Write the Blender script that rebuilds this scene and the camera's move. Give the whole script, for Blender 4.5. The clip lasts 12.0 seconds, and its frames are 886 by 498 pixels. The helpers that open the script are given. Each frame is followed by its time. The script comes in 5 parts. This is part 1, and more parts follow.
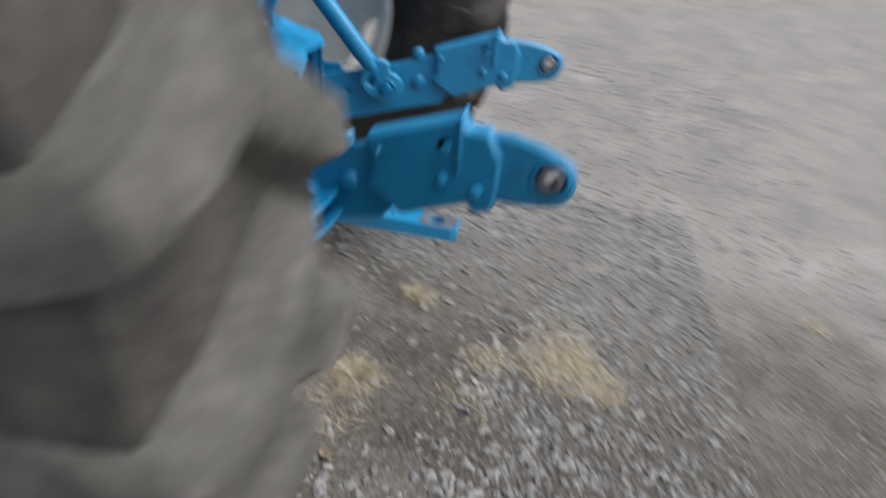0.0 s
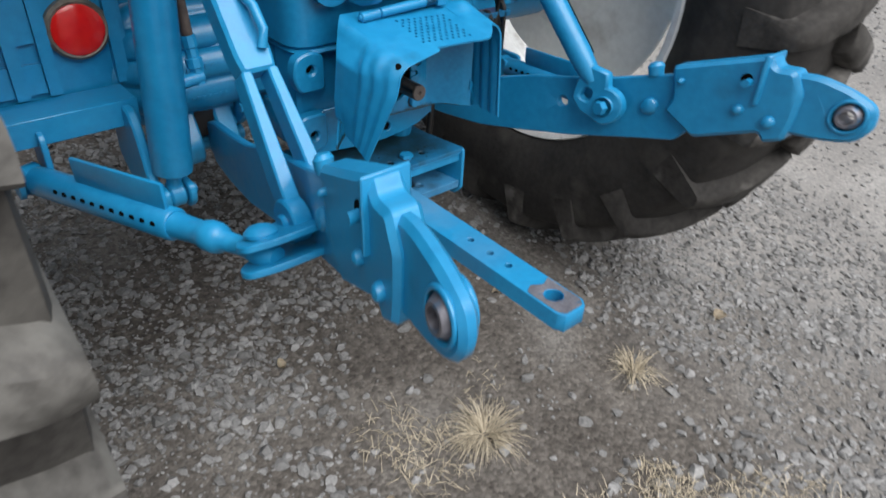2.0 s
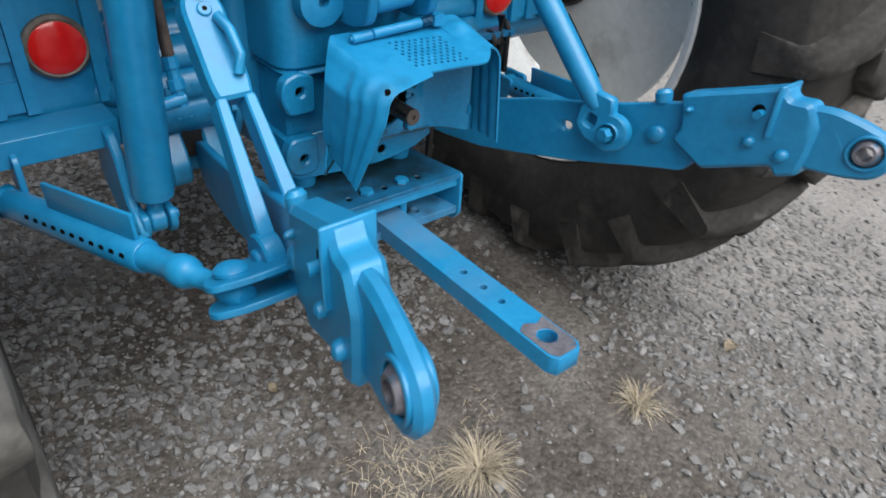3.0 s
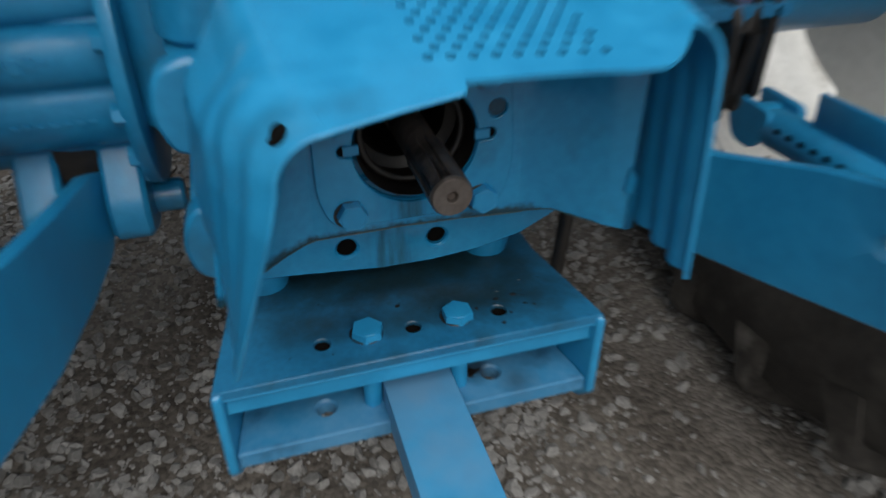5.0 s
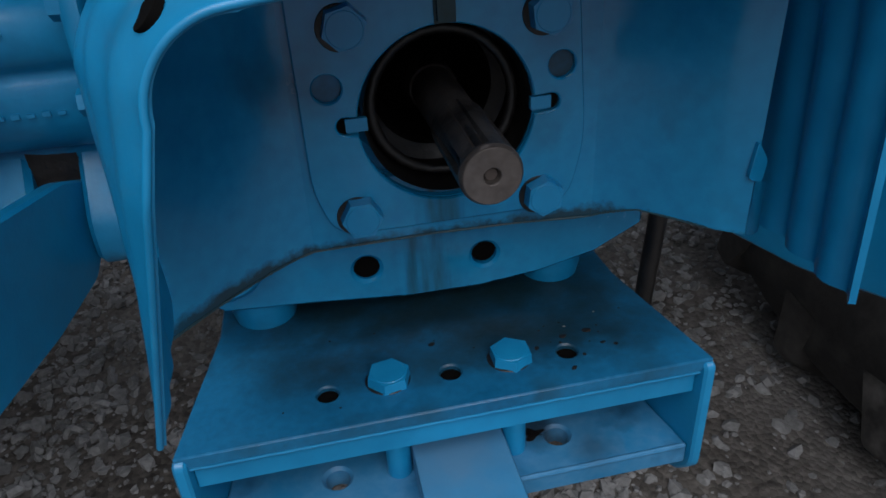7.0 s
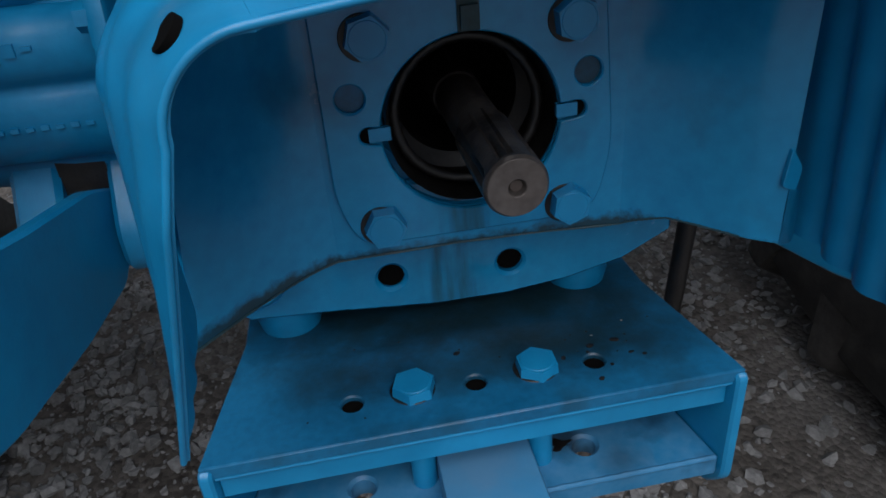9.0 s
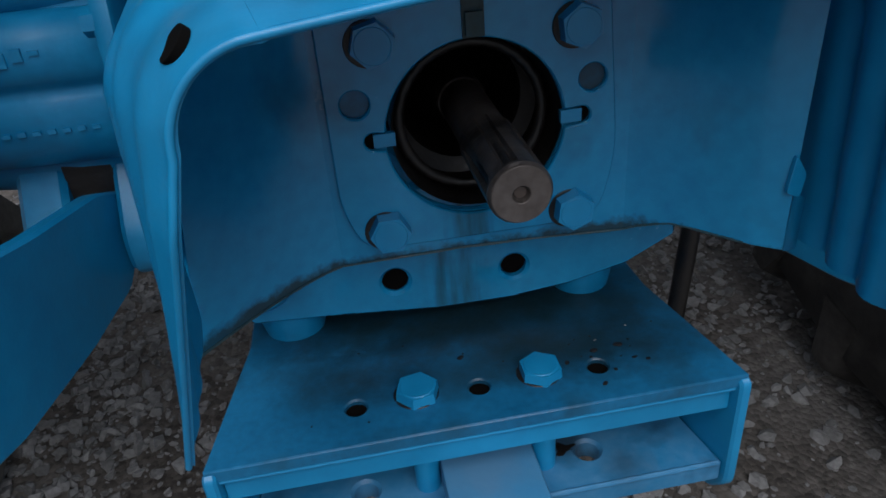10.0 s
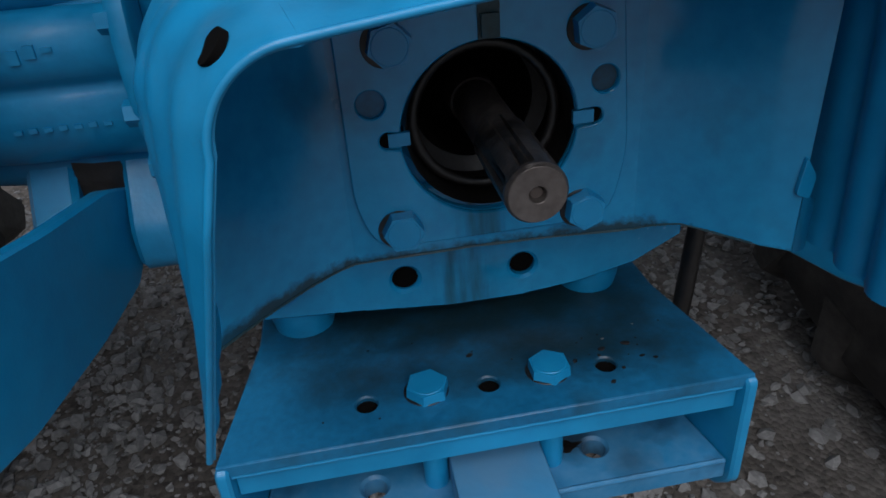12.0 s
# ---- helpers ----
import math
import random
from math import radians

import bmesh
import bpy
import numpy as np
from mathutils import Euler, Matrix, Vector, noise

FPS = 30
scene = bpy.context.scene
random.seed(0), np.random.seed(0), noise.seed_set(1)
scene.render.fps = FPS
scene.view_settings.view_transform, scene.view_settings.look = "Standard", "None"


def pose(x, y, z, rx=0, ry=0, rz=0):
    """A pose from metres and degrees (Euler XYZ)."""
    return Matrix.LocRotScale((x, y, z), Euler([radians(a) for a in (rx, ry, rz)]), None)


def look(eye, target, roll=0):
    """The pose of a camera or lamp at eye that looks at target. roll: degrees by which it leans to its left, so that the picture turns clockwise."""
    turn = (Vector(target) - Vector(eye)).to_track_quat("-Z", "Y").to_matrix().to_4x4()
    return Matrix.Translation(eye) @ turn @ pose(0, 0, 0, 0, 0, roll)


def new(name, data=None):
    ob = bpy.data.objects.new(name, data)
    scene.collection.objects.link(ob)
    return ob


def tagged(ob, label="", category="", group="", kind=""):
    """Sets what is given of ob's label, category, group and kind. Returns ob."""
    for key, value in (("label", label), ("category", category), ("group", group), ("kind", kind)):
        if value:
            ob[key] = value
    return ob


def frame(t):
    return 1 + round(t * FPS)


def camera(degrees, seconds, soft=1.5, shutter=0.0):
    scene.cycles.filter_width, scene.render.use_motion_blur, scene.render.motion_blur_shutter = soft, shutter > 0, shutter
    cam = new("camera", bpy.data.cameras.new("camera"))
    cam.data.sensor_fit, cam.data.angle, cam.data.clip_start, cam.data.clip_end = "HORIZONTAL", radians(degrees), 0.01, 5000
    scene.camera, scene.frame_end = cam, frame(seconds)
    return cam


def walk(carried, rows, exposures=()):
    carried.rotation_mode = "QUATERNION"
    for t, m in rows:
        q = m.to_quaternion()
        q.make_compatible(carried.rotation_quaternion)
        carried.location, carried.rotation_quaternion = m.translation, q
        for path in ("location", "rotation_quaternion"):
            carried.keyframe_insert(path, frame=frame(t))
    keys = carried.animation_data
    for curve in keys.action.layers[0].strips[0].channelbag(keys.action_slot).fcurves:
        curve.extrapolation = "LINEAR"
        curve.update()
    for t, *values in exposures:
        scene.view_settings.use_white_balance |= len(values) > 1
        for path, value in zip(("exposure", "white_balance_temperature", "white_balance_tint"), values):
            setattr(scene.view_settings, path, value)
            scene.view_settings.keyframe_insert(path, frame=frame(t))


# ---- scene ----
cam = camera(64.5, 12.0, soft=1.6, shutter=0.8)
PATH = [
    (0.0, (-1.71, -0.76, 1.55), (0.005, -0.54, 0.565), 6.8),
    (0.1, (-1.659, -0.887, 1.596), (0.032, -0.502, 0.6), 5.1),
    (0.5, (-1.39, -1.078, 1.571), (0.093, -0.289, 0.486), 2.8),
    (1, (-1.18, -1.272, 1.54), (-0.001, -0.116, 0.412), 1.5),
    (1.5, (-1.027, -1.271, 1.527), (0.088, -0.057, 0.395), 1.5),
    (2, (-0.922, -1.209, 1.533), (0.174, 0.023, 0.402), 2.9),
    (2.5, (-0.865, -1.168, 1.537), (0.219, 0.08, 0.412), 3.5),
    (2.7, (-0.855, -1.174, 1.543), (0.232, 0.073, 0.419), 3.6),
    (4.3, (-0.392, -0.993, 1.451), (0.263, 0.542, 0.348), -0.1),
    (4.5, (-0.299, -0.846, 1.39), (0.299, 0.705, 0.278), 0.0),
    (5, (-0.136, -0.517, 1.218), (0.348, 1.056, 0.082), 0.2),
    (5.5, (-0.089, -0.393, 1.098), (0.244, 1.257, 0.017), -3.0),
    (6, (-0.084, -0.394, 1.096), (0.218, 1.299, 0.075), -3.7),
    (6.5, (-0.079, -0.387, 1.091), (0.226, 1.307, 0.073), -3.6),
    (7, (-0.075, -0.387, 1.091), (0.231, 1.308, 0.076), -3.5),
    (9, (-0.072, -0.379, 1.094), (0.161, 1.331, 0.083), -4.9),
    (9.5, (-0.072, -0.379, 1.096), (0.157, 1.336, 0.093), -4.8),
    (10, (-0.072, -0.379, 1.097), (0.151, 1.335, 0.09), -4.9),
    (10.5, (-0.072, -0.381, 1.097), (0.151, 1.332, 0.088), -4.8),
    (11, (-0.075, -0.38, 1.099), (0.145, 1.332, 0.088), -4.7),
    (11.5, (-0.079, -0.379, 1.099), (0.144, 1.331, 0.086), -4.6),
    (12, (-0.083, -0.381, 1.101), (0.147, 1.328, 0.087), -4.4),
]
walk(cam, [(t, look(eye, target, roll)) for t, eye, target, roll in PATH],
     exposures=[(0.0, 0.45, 6500, 10), (0.5, 0.52, 6500, 10), (1.0, 0.58, 6500, 10), (2.7, 0.6, 6500, 10), (4.4, 0.5, 6700, 9), (5.0, 0.24, 6850, 9), (5.6, -0.14, 6150, 12), (12.0, -0.14, 6130, 12)])

# ---- light: a bright overcast sky ----
world = bpy.data.worlds.new("overcast_sky")
scene.world = world
world.use_nodes = True
wn, wl = world.node_tree.nodes, world.node_tree.links
wn.clear()
sky = wn.new("ShaderNodeTexSky")
sky.sky_type, sky.sun_disc = "NISHITA", False
sky.sun_elevation, sky.sun_rotation = radians(48), radians(200)
sky.air_density, sky.dust_density, sky.ozone_density = 1.0, 4.0, 1.0
grey = wn.new("ShaderNodeMix")
grey.data_type = "RGBA"
grey.inputs["Factor"].default_value = 0.72
grey.inputs["B"].default_value = (7.2, 7.6, 8.2, 1)
bg = wn.new("ShaderNodeBackground")
bg.inputs["Strength"].default_value = 0.058
wo = wn.new("ShaderNodeOutputWorld")
wl.new(sky.outputs[0], grey.inputs["A"])
wl.new(grey.outputs["Result"], bg.inputs["Color"])
wl.new(bg.outputs[0], wo.inputs["Surface"])
sun = new("sun", bpy.data.lights.new("sun", "SUN"))
sun.data.energy, sun.data.angle, sun.data.color = 3.45, radians(65), (0.985, 0.99, 1.0)
sun.matrix_world = look((0.1, -3.4, 5.0), (0, 0, 0))


# ---- materials ----
def material(name, low, high, rough=(0.4, 0.6), metal=0.0, coarse=4.0, fine=60.0, bump=0.1, bump_scale=150.0,
             stain=None, stain_at=(0.58, 0.7), stain_scale=7.0, island=None, spec=0.5, streak=1.0, coat=0.0):
    """Two scales of colour between low and high, patchy stains, varying gloss and fine relief."""
    m = bpy.data.materials.new(name)
    m.use_nodes = True
    n, k = m.node_tree.nodes, m.node_tree.links
    b = n["Principled BSDF"]
    b.inputs["Metallic"].default_value = metal
    b.inputs["Specular IOR Level"].default_value = spec
    b.inputs["Coat Weight"].default_value, b.inputs["Coat Roughness"].default_value = coat, 0.1
    tc = n.new("ShaderNodeNewGeometry")
    mp = n.new("ShaderNodeMapping")
    mp.inputs["Scale"].default_value = (1, 1, streak)
    k.new(tc.outputs["Position"], mp.inputs["Vector"])

    def tex(scale, detail=4.0):
        t = n.new("ShaderNodeTexNoise")
        t.inputs["Scale"].default_value, t.inputs["Detail"].default_value = scale, detail
        k.new(mp.outputs[0], t.inputs["Vector"])
        return t.outputs["Fac"]

    def ramp(fac, a, c):
        r = n.new("ShaderNodeMapRange")
        r.inputs["From Min"].default_value, r.inputs["From Max"].default_value = a, c
        k.new(fac, r.inputs["Value"])
        return r.outputs[0]

    def mix(fac, a, c):
        x = n.new("ShaderNodeMix")
        x.data_type = "RGBA"
        for key, value in (("Factor", fac), ("A", a), ("B", c)):
            if isinstance(value, (tuple, float, int)):
                x.inputs[key].default_value = (*value, 1) if isinstance(value, tuple) else value
            else:
                k.new(value, x.inputs[key])
        return x.outputs["Result"]

    a, c = tex(coarse), tex(fine, 6.0)
    s = n.new("ShaderNodeMath")
    s.operation = "MULTIPLY_ADD"
    s.inputs[1].default_value, s.inputs[2].default_value = 0.45, 0.0
    k.new(c, s.inputs[0])
    s2 = n.new("ShaderNodeMath")
    s2.operation = "MULTIPLY_ADD"
    s2.inputs[1].default_value = 0.55
    k.new(a, s2.inputs[0])
    k.new(s.outputs[0], s2.inputs[2])
    both = ramp(s2.outputs[0], 0.34, 0.66)
    if island:
        g = n.new("ShaderNodeNewGeometry")
        if island == "object":
            g = n.new("ShaderNodeObjectInfo")
        col = mix(both, low, high)
        src = g.outputs["Random"] if island == "object" else g.outputs["Random Per Island"]
        v = n.new("ShaderNodeMapRange")
        v.inputs["To Min"].default_value, v.inputs["To Max"].default_value = 0.6, 1.16
        k.new(src, v.inputs["Value"])
        h = n.new("ShaderNodeHueSaturation")
        k.new(v.outputs[0], h.inputs["Value"])
        k.new(col, h.inputs["Color"])
        col = h.outputs[0]
    else:
        col = mix(both, low, high)
    if stain:
        col = mix(ramp(tex(stain_scale, 7.0), *stain_at), col, stain)
    k.new(col, b.inputs["Base Color"])
    rr = n.new("ShaderNodeMapRange")
    rr.inputs["To Min"].default_value, rr.inputs["To Max"].default_value = rough
    k.new(both, rr.inputs["Value"])
    k.new(rr.outputs[0], b.inputs["Roughness"])
    if bump:
        bp = n.new("ShaderNodeBump")
        bp.inputs["Strength"].default_value, bp.inputs["Distance"].default_value = bump, 0.004
        k.new(tex(bump_scale, 5.0), bp.inputs["Height"])
        k.new(bp.outputs[0], b.inputs["Normal"])
    return m


BLUE = material("blue_paint", (0.006, 0.165, 0.345), (0.011, 0.235, 0.455), (0.28, 0.46), coarse=5, fine=45, bump=0.05,
                bump_scale=220, stain=(0.014, 0.11, 0.20), stain_at=(0.64, 0.88), stain_scale=9, coat=0.15)
BLUE_CAST = material("blue_painted_casting", (0.004, 0.145, 0.305), (0.008, 0.21, 0.41), (0.3, 0.48), coarse=6, fine=70, bump=0.07,
                     bump_scale=170, stain=(0.018, 0.075, 0.11), stain_at=(0.58, 0.78), stain_scale=8, coat=0.15)
BLUE_GRIMY_SHADED = material("grimy_shaded_blue_paint", (0.004, 0.085, 0.185), (0.008, 0.15, 0.305), (0.38, 0.6), coarse=9, fine=150, bump=0.1,
                      bump_scale=200, stain=(0.008, 0.03, 0.04), stain_at=(0.50, 0.74), stain_scale=11, coat=0.05)
BLUE_DUSTY = material("dusty_blue_paint", (0.016, 0.15, 0.30), (0.062, 0.205, 0.36), (0.4, 0.6), coarse=12, fine=120, bump=0.1,
                      stain=(0.012, 0.07, 0.14), stain_at=(0.54, 0.72), stain_scale=22)
STEEL = material("worn_bare_steel", (0.085, 0.072, 0.066), (0.15, 0.13, 0.119), (0.35, 0.55), metal=0.6, coarse=30, fine=200, bump=0.1)
WORN = material("worn_grey_steel", (0.12, 0.115, 0.13), (0.24, 0.235, 0.26), (0.35, 0.55), metal=0.4, coarse=30, fine=160, bump=0.1,
                stain=(0.03, 0.12, 0.22), stain_at=(0.56, 0.7), stain_scale=40)
GREASY_STEEL = material("greasy_dark_steel", (0.03, 0.026, 0.0235), (0.10, 0.086, 0.077), (0.28, 0.5), metal=0.5, coarse=30, fine=160, bump=0.15,
                        stain=(0.008, 0.007, 0.006), stain_at=(0.55, 0.72), stain_scale=35)
RUST = material("rusty_steel", (0.045, 0.025, 0.017), (0.12, 0.07, 0.05), (0.6, 0.8), metal=0.2, coarse=20, fine=150, bump=0.2)
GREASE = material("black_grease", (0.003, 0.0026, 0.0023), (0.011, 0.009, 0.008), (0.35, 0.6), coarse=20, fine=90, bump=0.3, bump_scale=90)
# near-black for plugs and discs; the dark inside holes is put into the colour
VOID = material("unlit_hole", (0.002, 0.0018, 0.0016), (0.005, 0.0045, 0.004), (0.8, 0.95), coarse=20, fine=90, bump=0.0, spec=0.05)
GRIME = material("oily_grime", (0.006, 0.025, 0.03), (0.014, 0.055, 0.07), (0.4, 0.7), coarse=40, fine=200, bump=0.3)
RUBBER_DUSTY = material("dusty_tyre_rubber", (0.03, 0.0275, 0.025), (0.078, 0.073, 0.066), (0.75, 0.95), coarse=7, fine=50, bump=0.35,
                        bump_scale=90, stain=(0.13, 0.122, 0.108), stain_at=(0.56, 0.82), stain_scale=5, spec=0.25)
RUBBER_LUG = material("worn_lug_rubber", (0.062, 0.058, 0.053), (0.14, 0.133, 0.122), (0.75, 0.95), coarse=9, fine=45, bump=0.4, bump_scale=80,
                      stain=(0.17, 0.163, 0.148), stain_at=(0.55, 0.8), stain_scale=9, spec=0.25)
RUBBER_DARK = material("black_tyre_rubber", (0.013, 0.0122, 0.0114), (0.042, 0.039, 0.036), (0.7, 0.9), coarse=7, fine=50, bump=0.3,
                       bump_scale=90, stain=(0.075, 0.07, 0.063), stain_at=(0.56, 0.8), stain_scale=6, spec=0.3)
RUBBER_DUST_LUG = material("dust_edged_lug_rubber", (0.02, 0.0185, 0.0172), (0.06, 0.056, 0.0515), (0.75, 0.95), coarse=10, fine=50, bump=0.35,
                           bump_scale=80, stain=(0.15, 0.141, 0.13), stain_at=(0.57, 0.8), stain_scale=9, spec=0.25)
RIM = material("silver_wheel_paint", (0.70, 0.71, 0.68), (0.83, 0.84, 0.81), (0.42, 0.6), coarse=5, fine=40, bump=0.08,
               stain=(0.42, 0.40, 0.36), stain_at=(0.56, 0.8), stain_scale=8)
RIM_OLD = material("old_cream_wheel_paint", (0.64, 0.64, 0.62), (0.82, 0.82, 0.80), (0.5, 0.7), coarse=8, fine=60, bump=0.2,
                   stain=(0.34, 0.31, 0.27), stain_at=(0.6, 0.78), stain_scale=12)
MUD = material("dried_mud", (0.17, 0.15, 0.125), (0.36, 0.33, 0.28), (0.9, 1.0), coarse=20, fine=90, bump=0.6, bump_scale=60)
RED = material("red_lamp_lens", (0.50, 0.008, 0.008), (0.62, 0.015, 0.012), (0.12, 0.22), coarse=8, fine=60, bump=0.05, bump_scale=300)
BEZEL = material("dull_brass_bezel", (0.10, 0.085, 0.07), (0.22, 0.20, 0.17), (0.4, 0.6), metal=0.4, coarse=30, fine=100, bump=0.1)
HOSE = material("brown_rubber_hose", (0.03, 0.022, 0.018), (0.08, 0.06, 0.05), (0.5, 0.7), coarse=20, fine=80, bump=0.2)
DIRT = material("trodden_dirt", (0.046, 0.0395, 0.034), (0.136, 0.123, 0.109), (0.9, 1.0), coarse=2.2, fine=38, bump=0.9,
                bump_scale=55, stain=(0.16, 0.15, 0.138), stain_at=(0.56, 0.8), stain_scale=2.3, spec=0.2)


def strew(m, scale, low, high):
    """Sets grit of many greys into a ground material, with relief."""
    n, k = m.node_tree.nodes, m.node_tree.links
    b = n["Principled BSDF"]
    old = b.inputs["Base Color"].links[0].from_socket
    at = n.new("ShaderNodeNewGeometry")
    cells = n.new("ShaderNodeTexVoronoi")
    cells.inputs["Scale"].default_value = scale
    k.new(at.outputs["Position"], cells.inputs["Vector"])
    grey = n.new("ShaderNodeSeparateColor")
    k.new(cells.outputs["Color"], grey.inputs[0])
    v = n.new("ShaderNodeMapRange")
    v.inputs["To Min"].default_value, v.inputs["To Max"].default_value = low, high
    k.new(grey.outputs[0], v.inputs["Value"])
    h = n.new("ShaderNodeHueSaturation")
    k.new(v.outputs[0], h.inputs["Value"])
    k.new(old, h.inputs["Color"])
    k.new(h.outputs[0], b.inputs["Base Color"])
    bp = n.new("ShaderNodeBump")
    bp.inputs["Strength"].default_value, bp.inputs["Distance"].default_value = 0.7, 0.006
    bp.invert = True
    k.new(cells.outputs["Distance"], bp.inputs["Height"])
    k.new(b.inputs["Normal"].links[0].from_socket, bp.inputs["Normal"])
    k.new(bp.outputs[0], b.inputs["Normal"])


strew(DIRT, 85.0, 0.7, 1.35)


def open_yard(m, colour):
    """Adds a paler colour to the open yard, not round the tractor, with a ragged border."""
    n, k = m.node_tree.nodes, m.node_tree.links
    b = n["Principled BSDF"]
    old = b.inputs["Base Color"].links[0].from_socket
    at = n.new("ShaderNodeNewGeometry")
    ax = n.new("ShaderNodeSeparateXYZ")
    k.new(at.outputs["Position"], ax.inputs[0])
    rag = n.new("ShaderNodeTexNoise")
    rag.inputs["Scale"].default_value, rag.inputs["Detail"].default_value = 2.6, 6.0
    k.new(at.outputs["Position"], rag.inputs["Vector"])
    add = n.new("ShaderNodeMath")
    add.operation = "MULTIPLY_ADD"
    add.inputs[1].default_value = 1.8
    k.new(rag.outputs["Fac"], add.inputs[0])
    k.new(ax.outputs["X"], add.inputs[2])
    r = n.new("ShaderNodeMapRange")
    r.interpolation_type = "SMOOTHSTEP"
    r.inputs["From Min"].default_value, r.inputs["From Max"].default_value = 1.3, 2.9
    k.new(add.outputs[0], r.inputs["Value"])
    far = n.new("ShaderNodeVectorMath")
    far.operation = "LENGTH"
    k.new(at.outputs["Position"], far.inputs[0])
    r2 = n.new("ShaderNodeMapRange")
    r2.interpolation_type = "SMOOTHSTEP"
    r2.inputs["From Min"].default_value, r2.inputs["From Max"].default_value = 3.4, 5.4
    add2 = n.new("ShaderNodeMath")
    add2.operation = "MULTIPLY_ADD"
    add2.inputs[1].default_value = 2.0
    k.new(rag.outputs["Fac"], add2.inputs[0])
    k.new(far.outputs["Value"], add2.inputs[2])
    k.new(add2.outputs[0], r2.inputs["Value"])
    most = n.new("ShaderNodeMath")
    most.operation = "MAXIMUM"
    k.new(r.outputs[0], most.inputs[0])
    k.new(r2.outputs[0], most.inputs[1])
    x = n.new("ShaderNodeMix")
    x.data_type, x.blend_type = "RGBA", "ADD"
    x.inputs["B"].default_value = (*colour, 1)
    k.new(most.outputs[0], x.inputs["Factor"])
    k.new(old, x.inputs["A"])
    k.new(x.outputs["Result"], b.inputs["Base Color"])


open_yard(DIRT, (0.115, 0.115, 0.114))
STONE = material("crushed_stone", (0.13, 0.127, 0.122), (0.285, 0.28, 0.273), (0.75, 0.95), coarse=12, fine=120, bump=0.3,
                 bump_scale=200, island="mesh", spec=0.3)
STONE_ONE = material("loose_stone", (0.13, 0.127, 0.122), (0.285, 0.28, 0.273), (0.75, 0.95), coarse=12, fine=120, bump=0.3,
                     bump_scale=200, island="object", spec=0.3)
STRAW = material("dry_straw", (0.34, 0.285, 0.20), (0.56, 0.485, 0.365), (0.7, 0.9), coarse=15, fine=80, bump=0, island="mesh", spec=0.2)
LEAF = material("dry_leaf", (0.30, 0.24, 0.16), (0.48, 0.41, 0.31), (0.7, 0.9), coarse=40, fine=200, bump=0.2)


def smear(m, spots, colour):
    """Oil, dust or painted-in shade in ragged patches round the given places (x, y, reach, strength)."""
    n, k = m.node_tree.nodes, m.node_tree.links
    b = n["Principled BSDF"]
    at = n.new("ShaderNodeNewGeometry")
    rag = n.new("ShaderNodeTexNoise")
    rag.inputs["Scale"].default_value, rag.inputs["Detail"].default_value = 20.0, 6.0
    rag.inputs["Roughness"].default_value = 0.65
    k.new(at.outputs["Position"], rag.inputs["Vector"])
    flat = n.new("ShaderNodeVectorMath")
    flat.operation = "MULTIPLY"
    flat.inputs[1].default_value = (1, 1, 0)
    k.new(at.outputs["Position"], flat.inputs[0])
    for x, y, reach, much in spots:
        d = n.new("ShaderNodeVectorMath")
        d.operation = "DISTANCE"
        d.inputs[1].default_value = (x, y, 0)
        k.new(flat.outputs[0], d.inputs[0])
        near = n.new("ShaderNodeMapRange")
        near.inputs["From Min"].default_value, near.inputs["From Max"].default_value = reach, 0.0
        near.inputs["To Max"].default_value = 0.8
        k.new(d.outputs["Value"], near.inputs["Value"])
        add = n.new("ShaderNodeMath")
        k.new(near.outputs[0], add.inputs[0])
        k.new(rag.outputs["Fac"], add.inputs[1])
        lit = n.new("ShaderNodeMapRange")
        lit.inputs["From Min"].default_value, lit.inputs["From Max"].default_value = 0.55, 1.25
        lit.inputs["To Max"].default_value = much
        k.new(add.outputs[0], lit.inputs["Value"])
        gate = n.new("ShaderNodeMath")
        gate.operation = "MULTIPLY"
        edge = n.new("ShaderNodeMapRange")
        edge.inputs["From Min"].default_value, edge.inputs["From Max"].default_value = 0.0, 0.1
        k.new(near.outputs[0], edge.inputs["Value"])
        k.new(lit.outputs[0], gate.inputs[0])
        k.new(edge.outputs[0], gate.inputs[1])
        x2 = n.new("ShaderNodeMix")
        x2.data_type = "RGBA"
        x2.inputs["B"].default_value = (*colour, 1)
        k.new(gate.outputs[0], x2.inputs["Factor"])
        k.new(b.inputs["Base Color"].links[0].from_socket, x2.inputs["A"])
        k.new(x2.outputs["Result"], b.inputs["Base Color"])


# oil patches; the three strong rear ones paint in shade under the flange
smear(BLUE_GRIMY_SHADED, ((0.105, 0.075, 0.075, 0.75), (0.055, 0.06, 0.05, 0.55), (0.06, 0.135, 0.1, 0.62), (-0.1, 0.17, 0.14, 0.85), (-0.02, 0.16, 0.15, 0.85), (0.08, 0.17, 0.15, 0.85), (0.135, 0.11, 0.1, 0.6), (-0.11, 0.08, 0.07, 0.5),
                   (0.15, 0.055, 0.05, 0.65), (0.0, 0.05, 0.03, 0.5)), (0.004, 0.016, 0.019))
smear(BLUE_DUSTY, ((0.078, 0.05, 0.03, 0.9), (0.12, 0.02, 0.03, 0.5)), (0.012, 0.012, 0.012))


